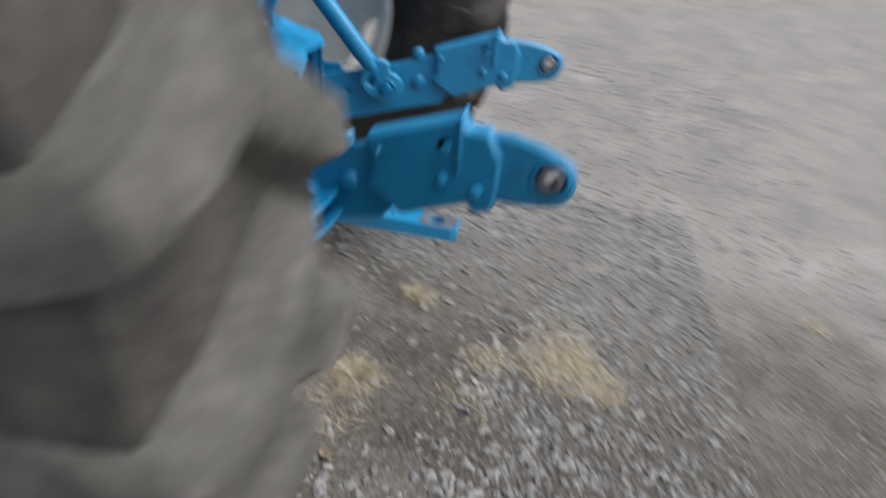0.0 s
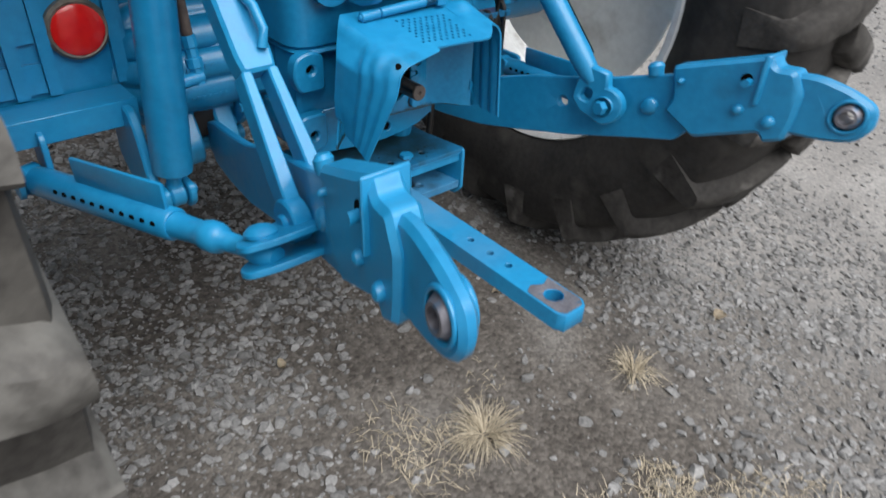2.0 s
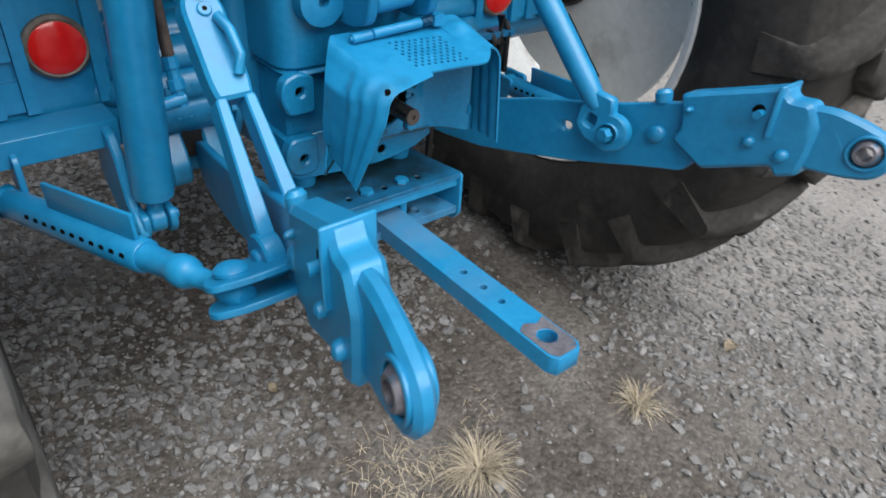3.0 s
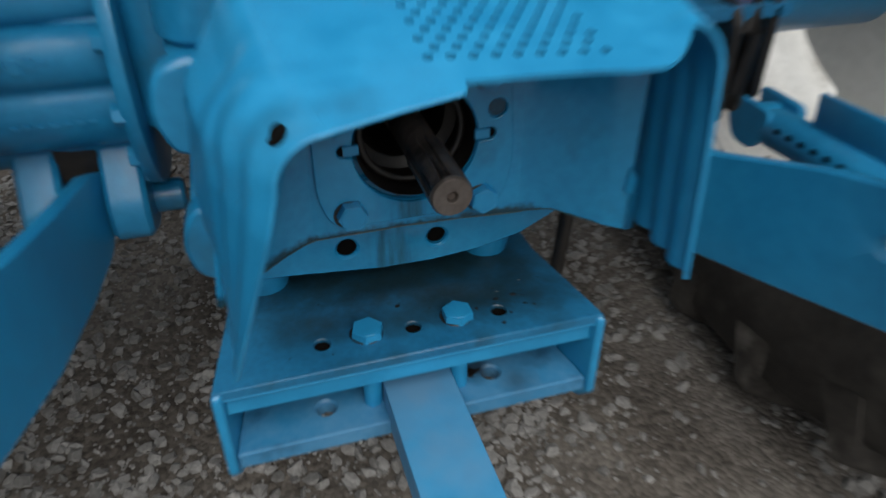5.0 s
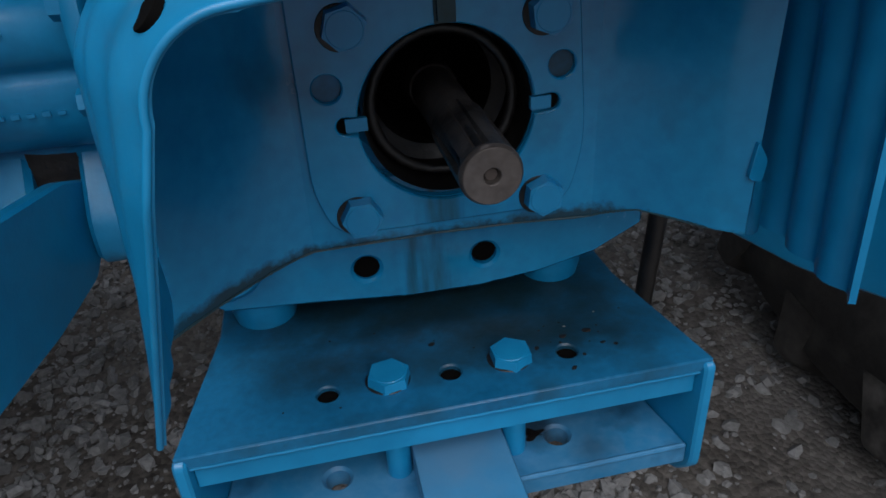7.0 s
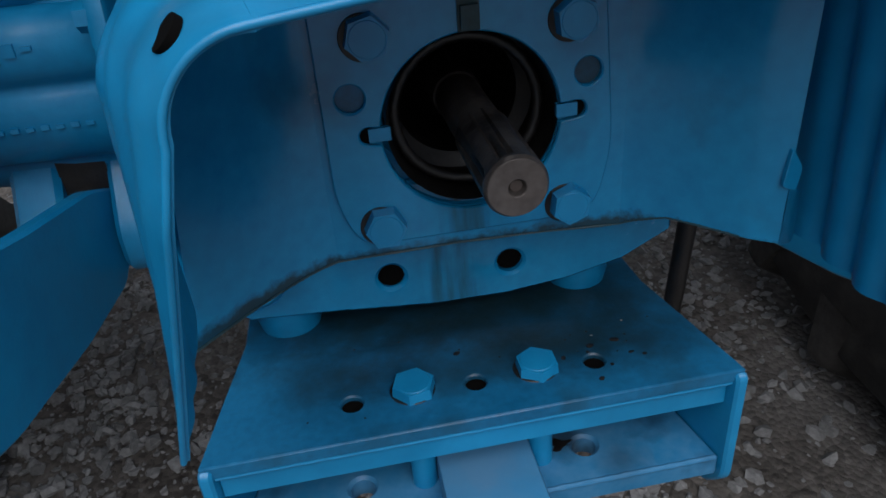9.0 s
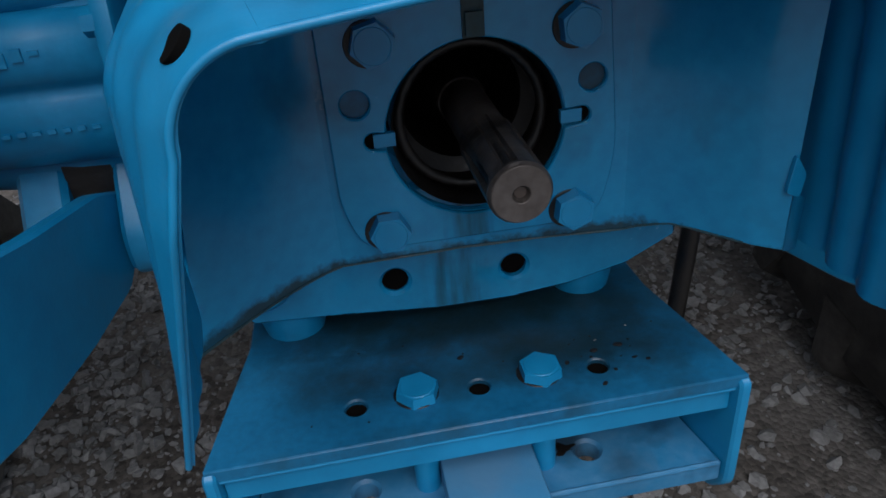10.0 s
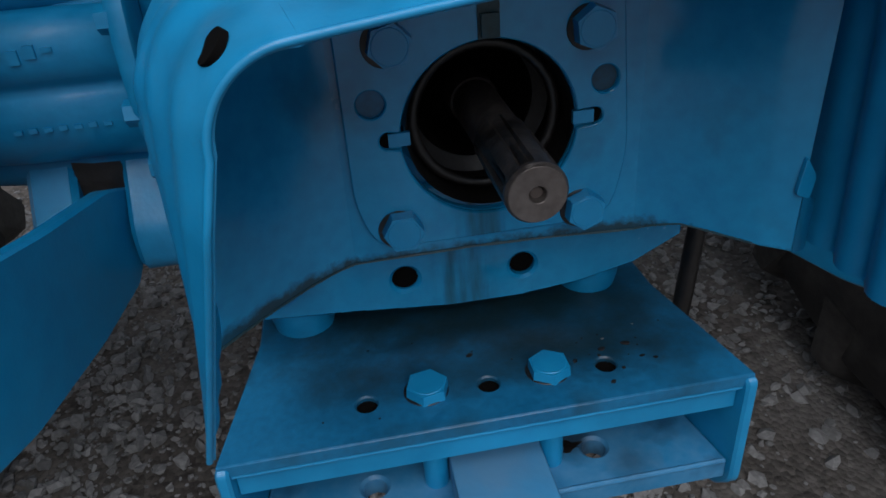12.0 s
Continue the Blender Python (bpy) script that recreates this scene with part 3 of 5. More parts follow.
def pto():
    cx, cz = PTO
    r = 0.0605
    hole = []
    for i in range(72):
        a = 2 * math.pi * i / 72
        hole.append((cx - 0.002 + r * math.cos(a), cz - 0.001 + r * math.sin(a)))
    back = [(-0.088, 0.8385), (0.0, 0.8395), (0.06, 0.8375), (0.122, 0.834), (0.122, 1.085), (-0.088, 1.085)]
    bolts = ((-0.049, 0.994), (0.082, 0.991), (-0.052, 0.865), (0.08, 0.862))
    plate_back = part("shield_back_plate", plate(back, 0.006, [hole], Matrix.Translation((0, 0.064, 0)) @ XZ, 0.0), BLUE_EDGED, tractor,
                      "blue sheet-metal back plate of the shaft shield, oily along its lower edge")
    def wing(side, u, h):
        """u outwards from the flat middle, h up."""
        if side < 0:
            z = 0.8385 - 0.0075 * u + h * (0.2465 - 0.045 * u)
            return Vector((-0.088 + u * (-0.092 + 0.13 * (z - 0.84)), 0.058 - 0.07 * (u ** 1.35), z))
        z = 0.834 + 0.011 * min(1.0, 3 * u) + h * (0.24 - 0.03 * u)
        bend = u if u < 0.8 else 0.8 + (u - 0.8) * 0.6
        return Vector((0.122 + 0.079 * u, 0.058 - 0.085 * (bend ** 1.3), z))

    for side in (-1, 1):
        bm = bmesh.new()
        grid = [[bm.verts.new(wing(side, a / 16, b / 14)) for b in range(15)] for a in range(17)]
        for p, q in zip(grid, grid[1:]):
            for b in range(14):
                bm.faces.new((p[b], p[b + 1], q[b + 1], q[b]))
        bmesh.ops.recalc_face_normals(bm, faces=bm.faces)
        if sum(f.normal.y for f in bm.faces) > 0:
            bmesh.ops.reverse_faces(bm, faces=bm.faces)
        bmesh.ops.solidify(bm, geom=bm.faces[:], thickness=0.004)
        part("wing", bm, BLUE_EDGED, plate_back)
    e0 = wing(1, 1.0, 0.0)
    strip = bmesh.new()
    turned = [[strip.verts.new(e0 + Vector((0.0105 * f, -0.001 - 0.004 * f + 0.006 * f * f, h))) for h in (0.0, 0.015, 0.03, 0.043 - 0.006 * f)] for f in (0.0, 0.33, 0.66, 1.0)]
    for p, q in zip(turned, turned[1:]):
        for b in range(3):
            strip.faces.new((p[b], p[b + 1], q[b + 1], q[b]))
    bmesh.ops.solidify(strip, geom=strip.faces[:], thickness=0.003)
    part("turned_edge", strip, BLUE, plate_back)
    tab = rounded([(0.0, 0.0), (0.010, -0.004), (0.012, 0.012), (0.003, 0.026)], 0.003, 3)
    part("edge_tab", plate(tab, 0.004, (), Matrix.Translation(e0 + Vector((-0.006, 0.002, 0.043))) @ XZ, 0.0008), BLUE, plate_back)
    inner = rounded([(-0.083, 1.055), (-0.083, 0.885), (-0.07, 0.85), (0.1, 0.85), (0.112, 0.9), (0.1, 1.055)], 0.02, 4)
    keyed = []                                          # the round hole with a notch at either side
    for i in range(72):
        a = 2 * math.pi * i / 72
        d = min(i, 72 - i) if math.cos(a) > 0 else abs(i - 36)
        if d > 1:                                       # the notch's mouth is as wide as its round end
            keyed.append((cx - 0.002 + 0.0605 * math.cos(a), cz - 0.001 + 0.0605 * math.sin(a)))
        elif d == 1:
            e = math.asin(0.0062 / 0.0605) * (1 if math.sin(a) > 0 else -1)
            k = 1 if math.cos(a) > 0 else -1
            keyed.append((cx - 0.002 + k * 0.0605 * math.cos(e), cz - 0.001 + 0.0605 * math.sin(e)))
        else:
            k = 1 if math.cos(a) > 0 else -1
            keyed += [(cx + k * (0.0705 + 0.0062 * math.cos(q)), cz + k * 0.0062 * math.sin(q)) for q in [radians(-90 + 22.5 * j) for j in range(9)]]
    small = [circle(-0.064, 0.956, 0.0095), circle(0.093, 0.955, 0.0095)]
    mount = part("mounting_plate", plate(inner, 0.004, [keyed, *small], Matrix.Translation((0, 0.0575, 0)) @ XZ, 0.001), BLUE_OILED, plate_back)
    for x, z in ((-0.064, 0.956), (0.093, 0.955)):
        # darker blue disc; the shade inside the hole is in its colour
        part("blind_hole", rod((x, 0.0585, z), (x, 0.0573, z), 0.0092, None, 20, 0.0002), BLUE_GRIMY_SHADED, mount)
    # dark strip laid on the plate; the open slot's shade is its colour
    part("slot", box((cx - 0.008, 0.052, 0.99), (cx + 0.006, 0.0532, 1.056), 0), GRIME, mount)
    part("slot_block", box((cx - 0.0065, 0.048, 0.992), (cx + 0.0045, 0.0525, 1.006), 0.001), GRIME, mount)
    for x in (cx - 0.0705, cx + 0.0705):
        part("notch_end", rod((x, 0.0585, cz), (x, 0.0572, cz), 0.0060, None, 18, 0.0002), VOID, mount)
    for k in (-1, 1):
        lo, hi = sorted((cx + k * 0.056, cx + k * 0.0705))
        part("locating_tongue", box((lo, 0.0545, cz - 0.0045), (hi, 0.0585, cz + 0.0045), 0.0012), BLUE, mount)
    # dark disc behind each bolt head paints in the shadow of its recess
    for x, z in bolts:
        part("oily_gap", rod((x - 0.0024, 0.0545, z - 0.0008), (x - 0.0024, 0.0525, z - 0.0008), 0.0148, None, 24, 0.0005), GREASE, mount)
    for i, (x, z) in enumerate(bolts):
        hex_bolt(mount, (x, 0.0533, z), (0, -1, 0), 0.0258, 0.0105, BLUE, 0.25 + 0.4 * i, False)
    line = [wing(-1, 1 - k / 22, 0.0) for k in range(22)] + [Vector((x, 0.058, z)) for x, z in back[:4]] + [wing(1, k / 18, 0.0) for k in range(1, 15)]
    line = [a.lerp(b, t) for a, b in zip(line, line[1:]) for t in (0, 0.25, 0.5, 0.75)]
    part("grime_line", tube([p + Vector((0, -0.0006, 0.0002)) for p in line],
                            [0.0006 + 0.0008 * abs(noise.noise(Vector((i * 0.37, 0, 0)))) for i in range(len(line))], 6), GRIME, plate_back)
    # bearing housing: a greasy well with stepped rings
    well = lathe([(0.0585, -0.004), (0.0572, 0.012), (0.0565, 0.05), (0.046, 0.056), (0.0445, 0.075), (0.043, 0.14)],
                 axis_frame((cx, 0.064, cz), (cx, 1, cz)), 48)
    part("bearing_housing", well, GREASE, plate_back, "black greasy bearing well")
    # black disc at the back of the well, its darkness painted in
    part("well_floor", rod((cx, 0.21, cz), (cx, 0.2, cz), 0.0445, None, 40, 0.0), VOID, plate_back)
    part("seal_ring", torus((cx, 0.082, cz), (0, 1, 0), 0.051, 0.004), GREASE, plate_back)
    # splined shaft
    seg = 72
    bm = bmesh.new()
    rings = []
    for y, k in ((0.2, 1.0), (0.112, 1.0), (0.1105, 0.93), (0.03, 0.9), (0.0295, 1.0), (-0.041, 1.0), (-0.0455, 1.0), (-0.048, 1.0), (-0.050, 0.93)):
        ring = []
        for i in range(seg):
            a = 2 * math.pi * i / seg
            tooth = (a / (2 * math.pi) * 6) % 1.0
            rr = 0.0183 if tooth < 0.55 or y > 0.029 or y < -0.045 else 0.0138
            ring.append(bm.verts.new((cx + k * rr * math.cos(a), y, cz + k * rr * math.sin(a))))
        rings.append(ring)
    for p, q in zip(rings, rings[1:]):
        for i in range(seg):
            bm.faces.new((p[i], p[(i + 1) % seg], q[(i + 1) % seg], q[i]))
    inner = [bm.verts.new((cx + 0.0049 * math.cos(2 * math.pi * i / seg), -0.050, cz + 0.0049 * math.sin(2 * math.pi * i / seg))) for i in range(seg)]
    deep = [bm.verts.new((cx + 0.001 * math.cos(2 * math.pi * i / seg), -0.040, cz + 0.001 * math.sin(2 * math.pi * i / seg))) for i in range(seg)]
    for p, q in ((rings[-1], inner), (inner, deep)):
        for i in range(seg):
            bm.faces.new((p[i], p[(i + 1) % seg], q[(i + 1) % seg], q[i]))
    bm.faces.new(deep)
    grooves = []
    for i in range(6):
        a = 2 * math.pi * (i + 0.775) / 6
        grooves.append((cx + 0.0133 * math.cos(a), cz + 0.0133 * math.sin(a)))
    shaft = part("pto_shaft", bm, GREASY_STEEL, tractor, "dark greasy splined steel power take-off shaft", 30)
    # black bars in the spline grooves put their shade into the colour
    for x, z in grooves:
        part("greasy_groove", rod((x, -0.043, z), (x, 0.028, z), 0.0028, None, 10, 0.0005), GREASE, shaft)
    face = [circle(cx, cz, 0.0051, 28)]
    part("shaft_end", plate(circle(cx, cz, 0.0168, 40), 0.0008, face, Matrix.Translation((0, -0.0501, 0)) @ XZ, 0.0003), STEEL, shaft, "bare brown-grey end face")
    part("centre_hole", rod((cx, -0.0475, cz), (cx, -0.044, cz), 0.0036, None, 16, 0.0002), HOSE, shaft)
    return shaft


def shield_top(y):
    return 1.098 - 0.041 * (0.055 - y) / 0.195


def shield_low(y):
    """The lower edge of the left wall: a short square corner at the rear, then a long point towards the back."""
    step = max(0.0, min(1.0, (-0.025 - y) / 0.008))
    return 0.905 + step * (0.872 - 0.031 * max(0.0, min(1.0, (-0.033 - y) / 0.081)) - 0.905)


def shield_left(i, v):
    """Column i (0 to 24 up the left wall, to 38 over its shoulder) at v from the front of the sheet to its rear rim."""
    w, t = min(1.0, i / 24), max(0.0, (i - 24) / 14)
    front = -0.008 + 0.063 * t
    rim = -0.114 - 0.048 * min(1.0, w / 0.85)
    y = front + (rim - front) * v
    ztop, low = shield_top(y), shield_low(y)
    c = v ** (1.0 + 0.9 * w * w)                                       # the sheet draws in towards the rim, in three rolled ridges
    r = 0.052 - 0.017 * c
    flute = sum(math.exp(-((v - m) / 0.062) ** 2) for m in (0.90, 0.71, 0.52)) * (0.0018 + 0.0024 * w) * (1 - t) ** 0.8

    def wall(z):
        return (1 - c) * (-0.184 + 0.11 * max(0.0, z - 0.92) + 0.12 * max(0.0, 0.95 - z)) + c * (-0.172 + 0.26 * (z - 0.845))

    if not t:
        z = low + (ztop - r - low) * w
        return Vector((wall(z) - flute, y, z))
    x0, z0, q = wall(ztop - r), ztop - r, math.pi / 2 * t
    arc = (x0 + r * (1 - math.cos(q)), z0 + r * math.sin(q))
    chord = (x0 + r * t, z0 + r * (t if t < 0.5 else 0.5 + 0.5 * math.sin(math.pi / 2 * (2 * t - 1)) ** 0.8))
    flat = 0.8 * max(0.0, min(1.0, (y + 0.1) / 0.05))
    return Vector((arc[0] + (chord[0] - arc[0]) * flat - flute * math.cos(q), y, arc[1] + (chord[1] - arc[1]) * flat + flute * math.sin(q)))


def shield_right(i, v):
    """Column i (0 to 5 on the top, to 11 over the shoulder, to 28 down the right wall) at v from front to rear rim."""
    k = min(1.0, i / 6)
    rim = -0.137 + 0.031 * k * k
    y = 0.055 + (rim - 0.055) * v
    f = (0.055 - y) / 0.195
    ztop, xr = shield_top(y), 0.236 - 0.024 * f
    flute = sum(math.exp(-((v - c) / 0.06) ** 2) for c in (0.92, 0.7, 0.48)) * 0.008
    dome = lambda x: 0.011 * math.exp(-((x - 0.168) / 0.024) ** 2 - ((y + 0.002) / 0.026) ** 2)
    if i < 6:
        x = 0.13 + (xr - 0.047 - 0.13) * k
        return Vector((x, y, ztop + 0.012 * f * k * k + dome(x)))
    if i < 12:
        a = math.pi / 2 * (1 - (i - 6) / 6)
        x = xr - 0.012 - 0.035 * (1 - math.cos(a))
        return Vector((x, y, ztop - 0.035 + 0.035 * math.sin(a) + 0.012 * f * math.sin(a) + dome(x)))
    w = (i - 12) / 16
    return Vector((xr - 0.012 * (1 - w) + flute * min(1.0, 4 * w), y, ztop - 0.035 + (0.838 + 0.006 * f - ztop + 0.035) * w))


def pto_shield():
    lefts = [[shield_left(i, k / 48) for i in range(39)] for k in range(49)]
    rights = [[shield_right(i, k / 40) for i in range(29)] for k in range(41)]
    objs = []
    for name, rings in (("pto_shield", lefts), ("side_wall", rights)):
        bm = bmesh.new()
        rows = [[bm.verts.new(p) for p in ring] for ring in rings]
        for a, b in zip(rows, rows[1:]):
            for i in range(len(a) - 1):
                bm.faces.new((a[i], a[i + 1], b[i + 1], b[i]))
        bmesh.ops.recalc_face_normals(bm, faces=bm.faces)
        up = sum((f.normal.z for f in bm.faces))
        if up < 0:
            bmesh.ops.reverse_faces(bm, faces=bm.faces)
        bmesh.ops.solidify(bm, geom=bm.faces[:], thickness=0.004)
        objs.append(part(name, bm, BLUE, tractor if name == "pto_shield" else objs[0],
                         "blue pressed-steel shaft shield with ribbed sides and a perforated top" if name == "pto_shield" else "", 40))
    shield = objs[0]
    # perforated top, laid between the two shoulders
    tilt = math.atan2(0.041, 0.195)
    m = Matrix.Translation((0, 0.055, 1.098)) @ pose(0, 0, 0, math.degrees(tilt), 0, 0)

    def lay(x, y):
        return x, (y - 0.055) / math.cos(tilt)

    outline = [lay(ring[-1].x, ring[-1].y) for ring in lefts]
    outline += [lay(*p) for p in ((-0.09, -0.160), (-0.05, -0.149), (-0.008, -0.139), (-0.004, -0.138), (-0.003, -0.128), (0.05, -0.130), (0.088, -0.133), (0.11, -0.1365))]
    outline += [lay(ring[0].x, ring[0].y) for ring in rights[::-1]]
    holes = []
    for r in range(9):
        for c in range(9 - r % 2):
            x = -0.018 + 0.0148 * c + 0.0074 * (r % 2)
            holes.append(circle(*lay(x, -0.115 + 0.0114 * r + 0.11 * (0.02 - x) + 0.012), 0.0041, 10))
    part("top_plate", plate(outline, 0.004, holes, m @ Matrix.Translation((0, 0, -0.004)), 0.0), BLUE, shield)
    edge = [p + Vector((0.0008, 0.0, -0.0014)) for p in lefts[-1][:-1]]
    edge += [Vector((x, y, shield_top(y) - 0.0018)) for x, y in ((-0.085, -0.1585), (-0.05, -0.149), (-0.008, -0.139))]
    part("rolled_rim", tube(edge, [0.0017] * len(edge), 10), BLUE, shield)
    # a black disc laid on the last ridge paints in a round hole's dark
    mid, out = shield_left(32, 0.93), Vector((-0.72, -0.24, 0.65)).normalized()
    part("shield_hole", rod(mid - out * 0.002, mid + out * 0.0012, 0.0069, None, 24, 0.0002), VOID, shield, "round dark hole")
    # hinge along the back of the top
    def pin_at(x):
        return Vector((x, 0.012, 1.104 + 0.05 * x))

    for a, b in ((-0.096, -0.049), (-0.047, 0.074)):
        part("hinge_knuckle", rod(pin_at(a), pin_at(b), 0.0105, None, 18), BLUE, shield)
    part("hinge_bracket", box((0.102, 0.0, 1.098), (0.128, 0.03, 1.1215), 0.005), BLUE, shield)
    part("hinge_pin", rod(pin_at(-0.1), pin_at(0.12), 0.006), BLUE, shield)
    coil = [pin_at(0.076 + 0.024 * i / 56) + Vector((0, 0.0092 * math.cos(i * 0.72), 0.0092 * math.sin(i * 0.72))) for i in range(57)]
    part("hinge_spring", tube(coil, 0.0017, 8), BLUE_GRIMY_SHADED, shield, "small coil spring on the hinge pin")
    return shield


def housing():
    # rear column with a bolt ear a side
    def column(hx, y0, y1, z0, z1, r):
        return plate(rounded([(-hx, y0), (hx, y0), (hx, y1), (-hx, y1)], r, 6), z1 - z0, (), Matrix.Translation((0, 0, z0)), 0.008)

    main = part("transmission_housing", column(0.185, 0.235, 0.55, 0.755, 1.0, 0.03), BLUE_CAST, tractor,
                "blue painted cast-iron rear transmission housing")
    face = rounded([(-0.187, 0.757), (0.187, 0.757), (0.187, 1.01), (-0.187, 1.01)], 0.02, 4)
    part("rear_face", plate(face, 0.1, [circle(PTO[0], PTO[1], 0.0605, 40)], Matrix.Translation((0, 0.2355, 0)) @ XZ, 0.01), BLUE_CAST, main)
    part("upper_housing", column(0.2, 0.115, 0.6, 1.012, 1.5, 0.06), BLUE_CAST, main)
    part("joint_band", column(0.195, 0.108, 0.56, 1.0, 1.012, 0.058), BLUE_CAST, main)
    low = [(-0.2, 0.86), (-0.196, 0.77), (-0.172, 0.7525), (-0.102, 0.7475), (-0.012, 0.7385), (0.05, 0.738), (0.105, 0.743), (0.159, 0.755), (0.203, 0.778), (0.2, 0.86)]
    boss = part("lower_flange", plate(low, 0.16, [circle(-0.049, 0.774, 0.0115), circle(0.055, 0.771, 0.0115)],
                                      Matrix.Translation((0, 0.288, 0)) @ XZ, 0.004), BLUE_OILED, main)
    for x in (-0.049, 0.055):
        part("bolt_hole", rod((x, 0.1335, 0.7725), (x, 0.17, 0.7725), 0.0112, None, 18, 0), VOID, boss)
    for x, y in ((-0.143, 0.166), (0.128, 0.166), (-0.13, 0.22), (0.12, 0.22)):
        part("foot", lathe([(0.0, 0), (0.022, 0.0), (0.027, 0.004), (0.0295, 0.015), (0.0315, 0.05), (0, 0.05)], Matrix.Translation((x, y, 0.7175)), 28), BLUE_CAST, main)
    for s in (-1, 1):
        for z, up in ((0.973, 1), (0.817, -1))[:2 if s < 0 else 1]:
            ear = rounded([(-0.035, -0.05), (0.03, -0.05), (0.045, -0.01), (0.036, 0.03), (0.0, 0.042), (-0.035, 0.03)], 0.015, 4)
            ear = [(s * x, y * up) for x, y in ear]
            e = part("ear", plate([(-0.169 * -s + x, z + y) for x, y in ear], 0.034, [circle(0.169 * s, z, 0.0105)],
                                  Matrix.Translation((0, 0.134, 0)) @ XZ, 0.004), BLUE_CAST, main)
            part("bolt_hole", rod((0.169 * s, 0.118, z), (0.169 * s, 0.134, z), 0.0103, None, 18, 0), VOID, e)
    # wide middle housing
    part("differential_housing", plate(rounded([(-0.245, 0.27), (0.245, 0.27), (0.245, 0.9), (-0.245, 0.9)], 0.03, 4), 0.655, (),
                                             Matrix.Translation((0, 0, 0.87)), 0.012), BLUE_CAST, tractor, "blue painted cast differential housing")
    # top-link bracket over the shield
    for x0, x1 in ((-0.075, -0.052), (0.075, 0.098)):
        part("bracket_cheek", plate(rounded([(0.04, 1.11), (-0.012, 1.13), (-0.03, 1.2), (0.0, 1.5), (0.13, 1.5), (0.13, 1.11)], 0.02, 4), x1 - x0,
                                    (), Matrix.Translation((x0, 0, 0)) @ YZ, 0.003), BLUE_CAST, main)
    part("rocker_barrel", rod((-0.04, 0.03, 1.165), (0.052, 0.028, 1.172), 0.03, None, 28, 0.004), BLUE, main)
    part("rocker_arm", box((-0.03, 0.0, 1.165), (0.045, 0.045, 1.5), 0.008), BLUE_CAST, main)
    part("side_boss", lathe([(0.052, 0), (0.05, 0.03), (0.03, 0.034), (0.012, 0.034), (0.012, 0.01), (0, 0.01)],
                            axis_frame((-0.12, 0.104, 1.16), (-0.12, 0, 1.16)), 32), BLUE_CAST, main)
    part("pipe", tube([(0.118, 0.07, 1.5), (0.118, 0.066, 1.28), (0.12, 0.075, 1.14), (0.135, 0.1, 1.1)], 0.008), RUST, main, "thin rusty pipe")
    return main


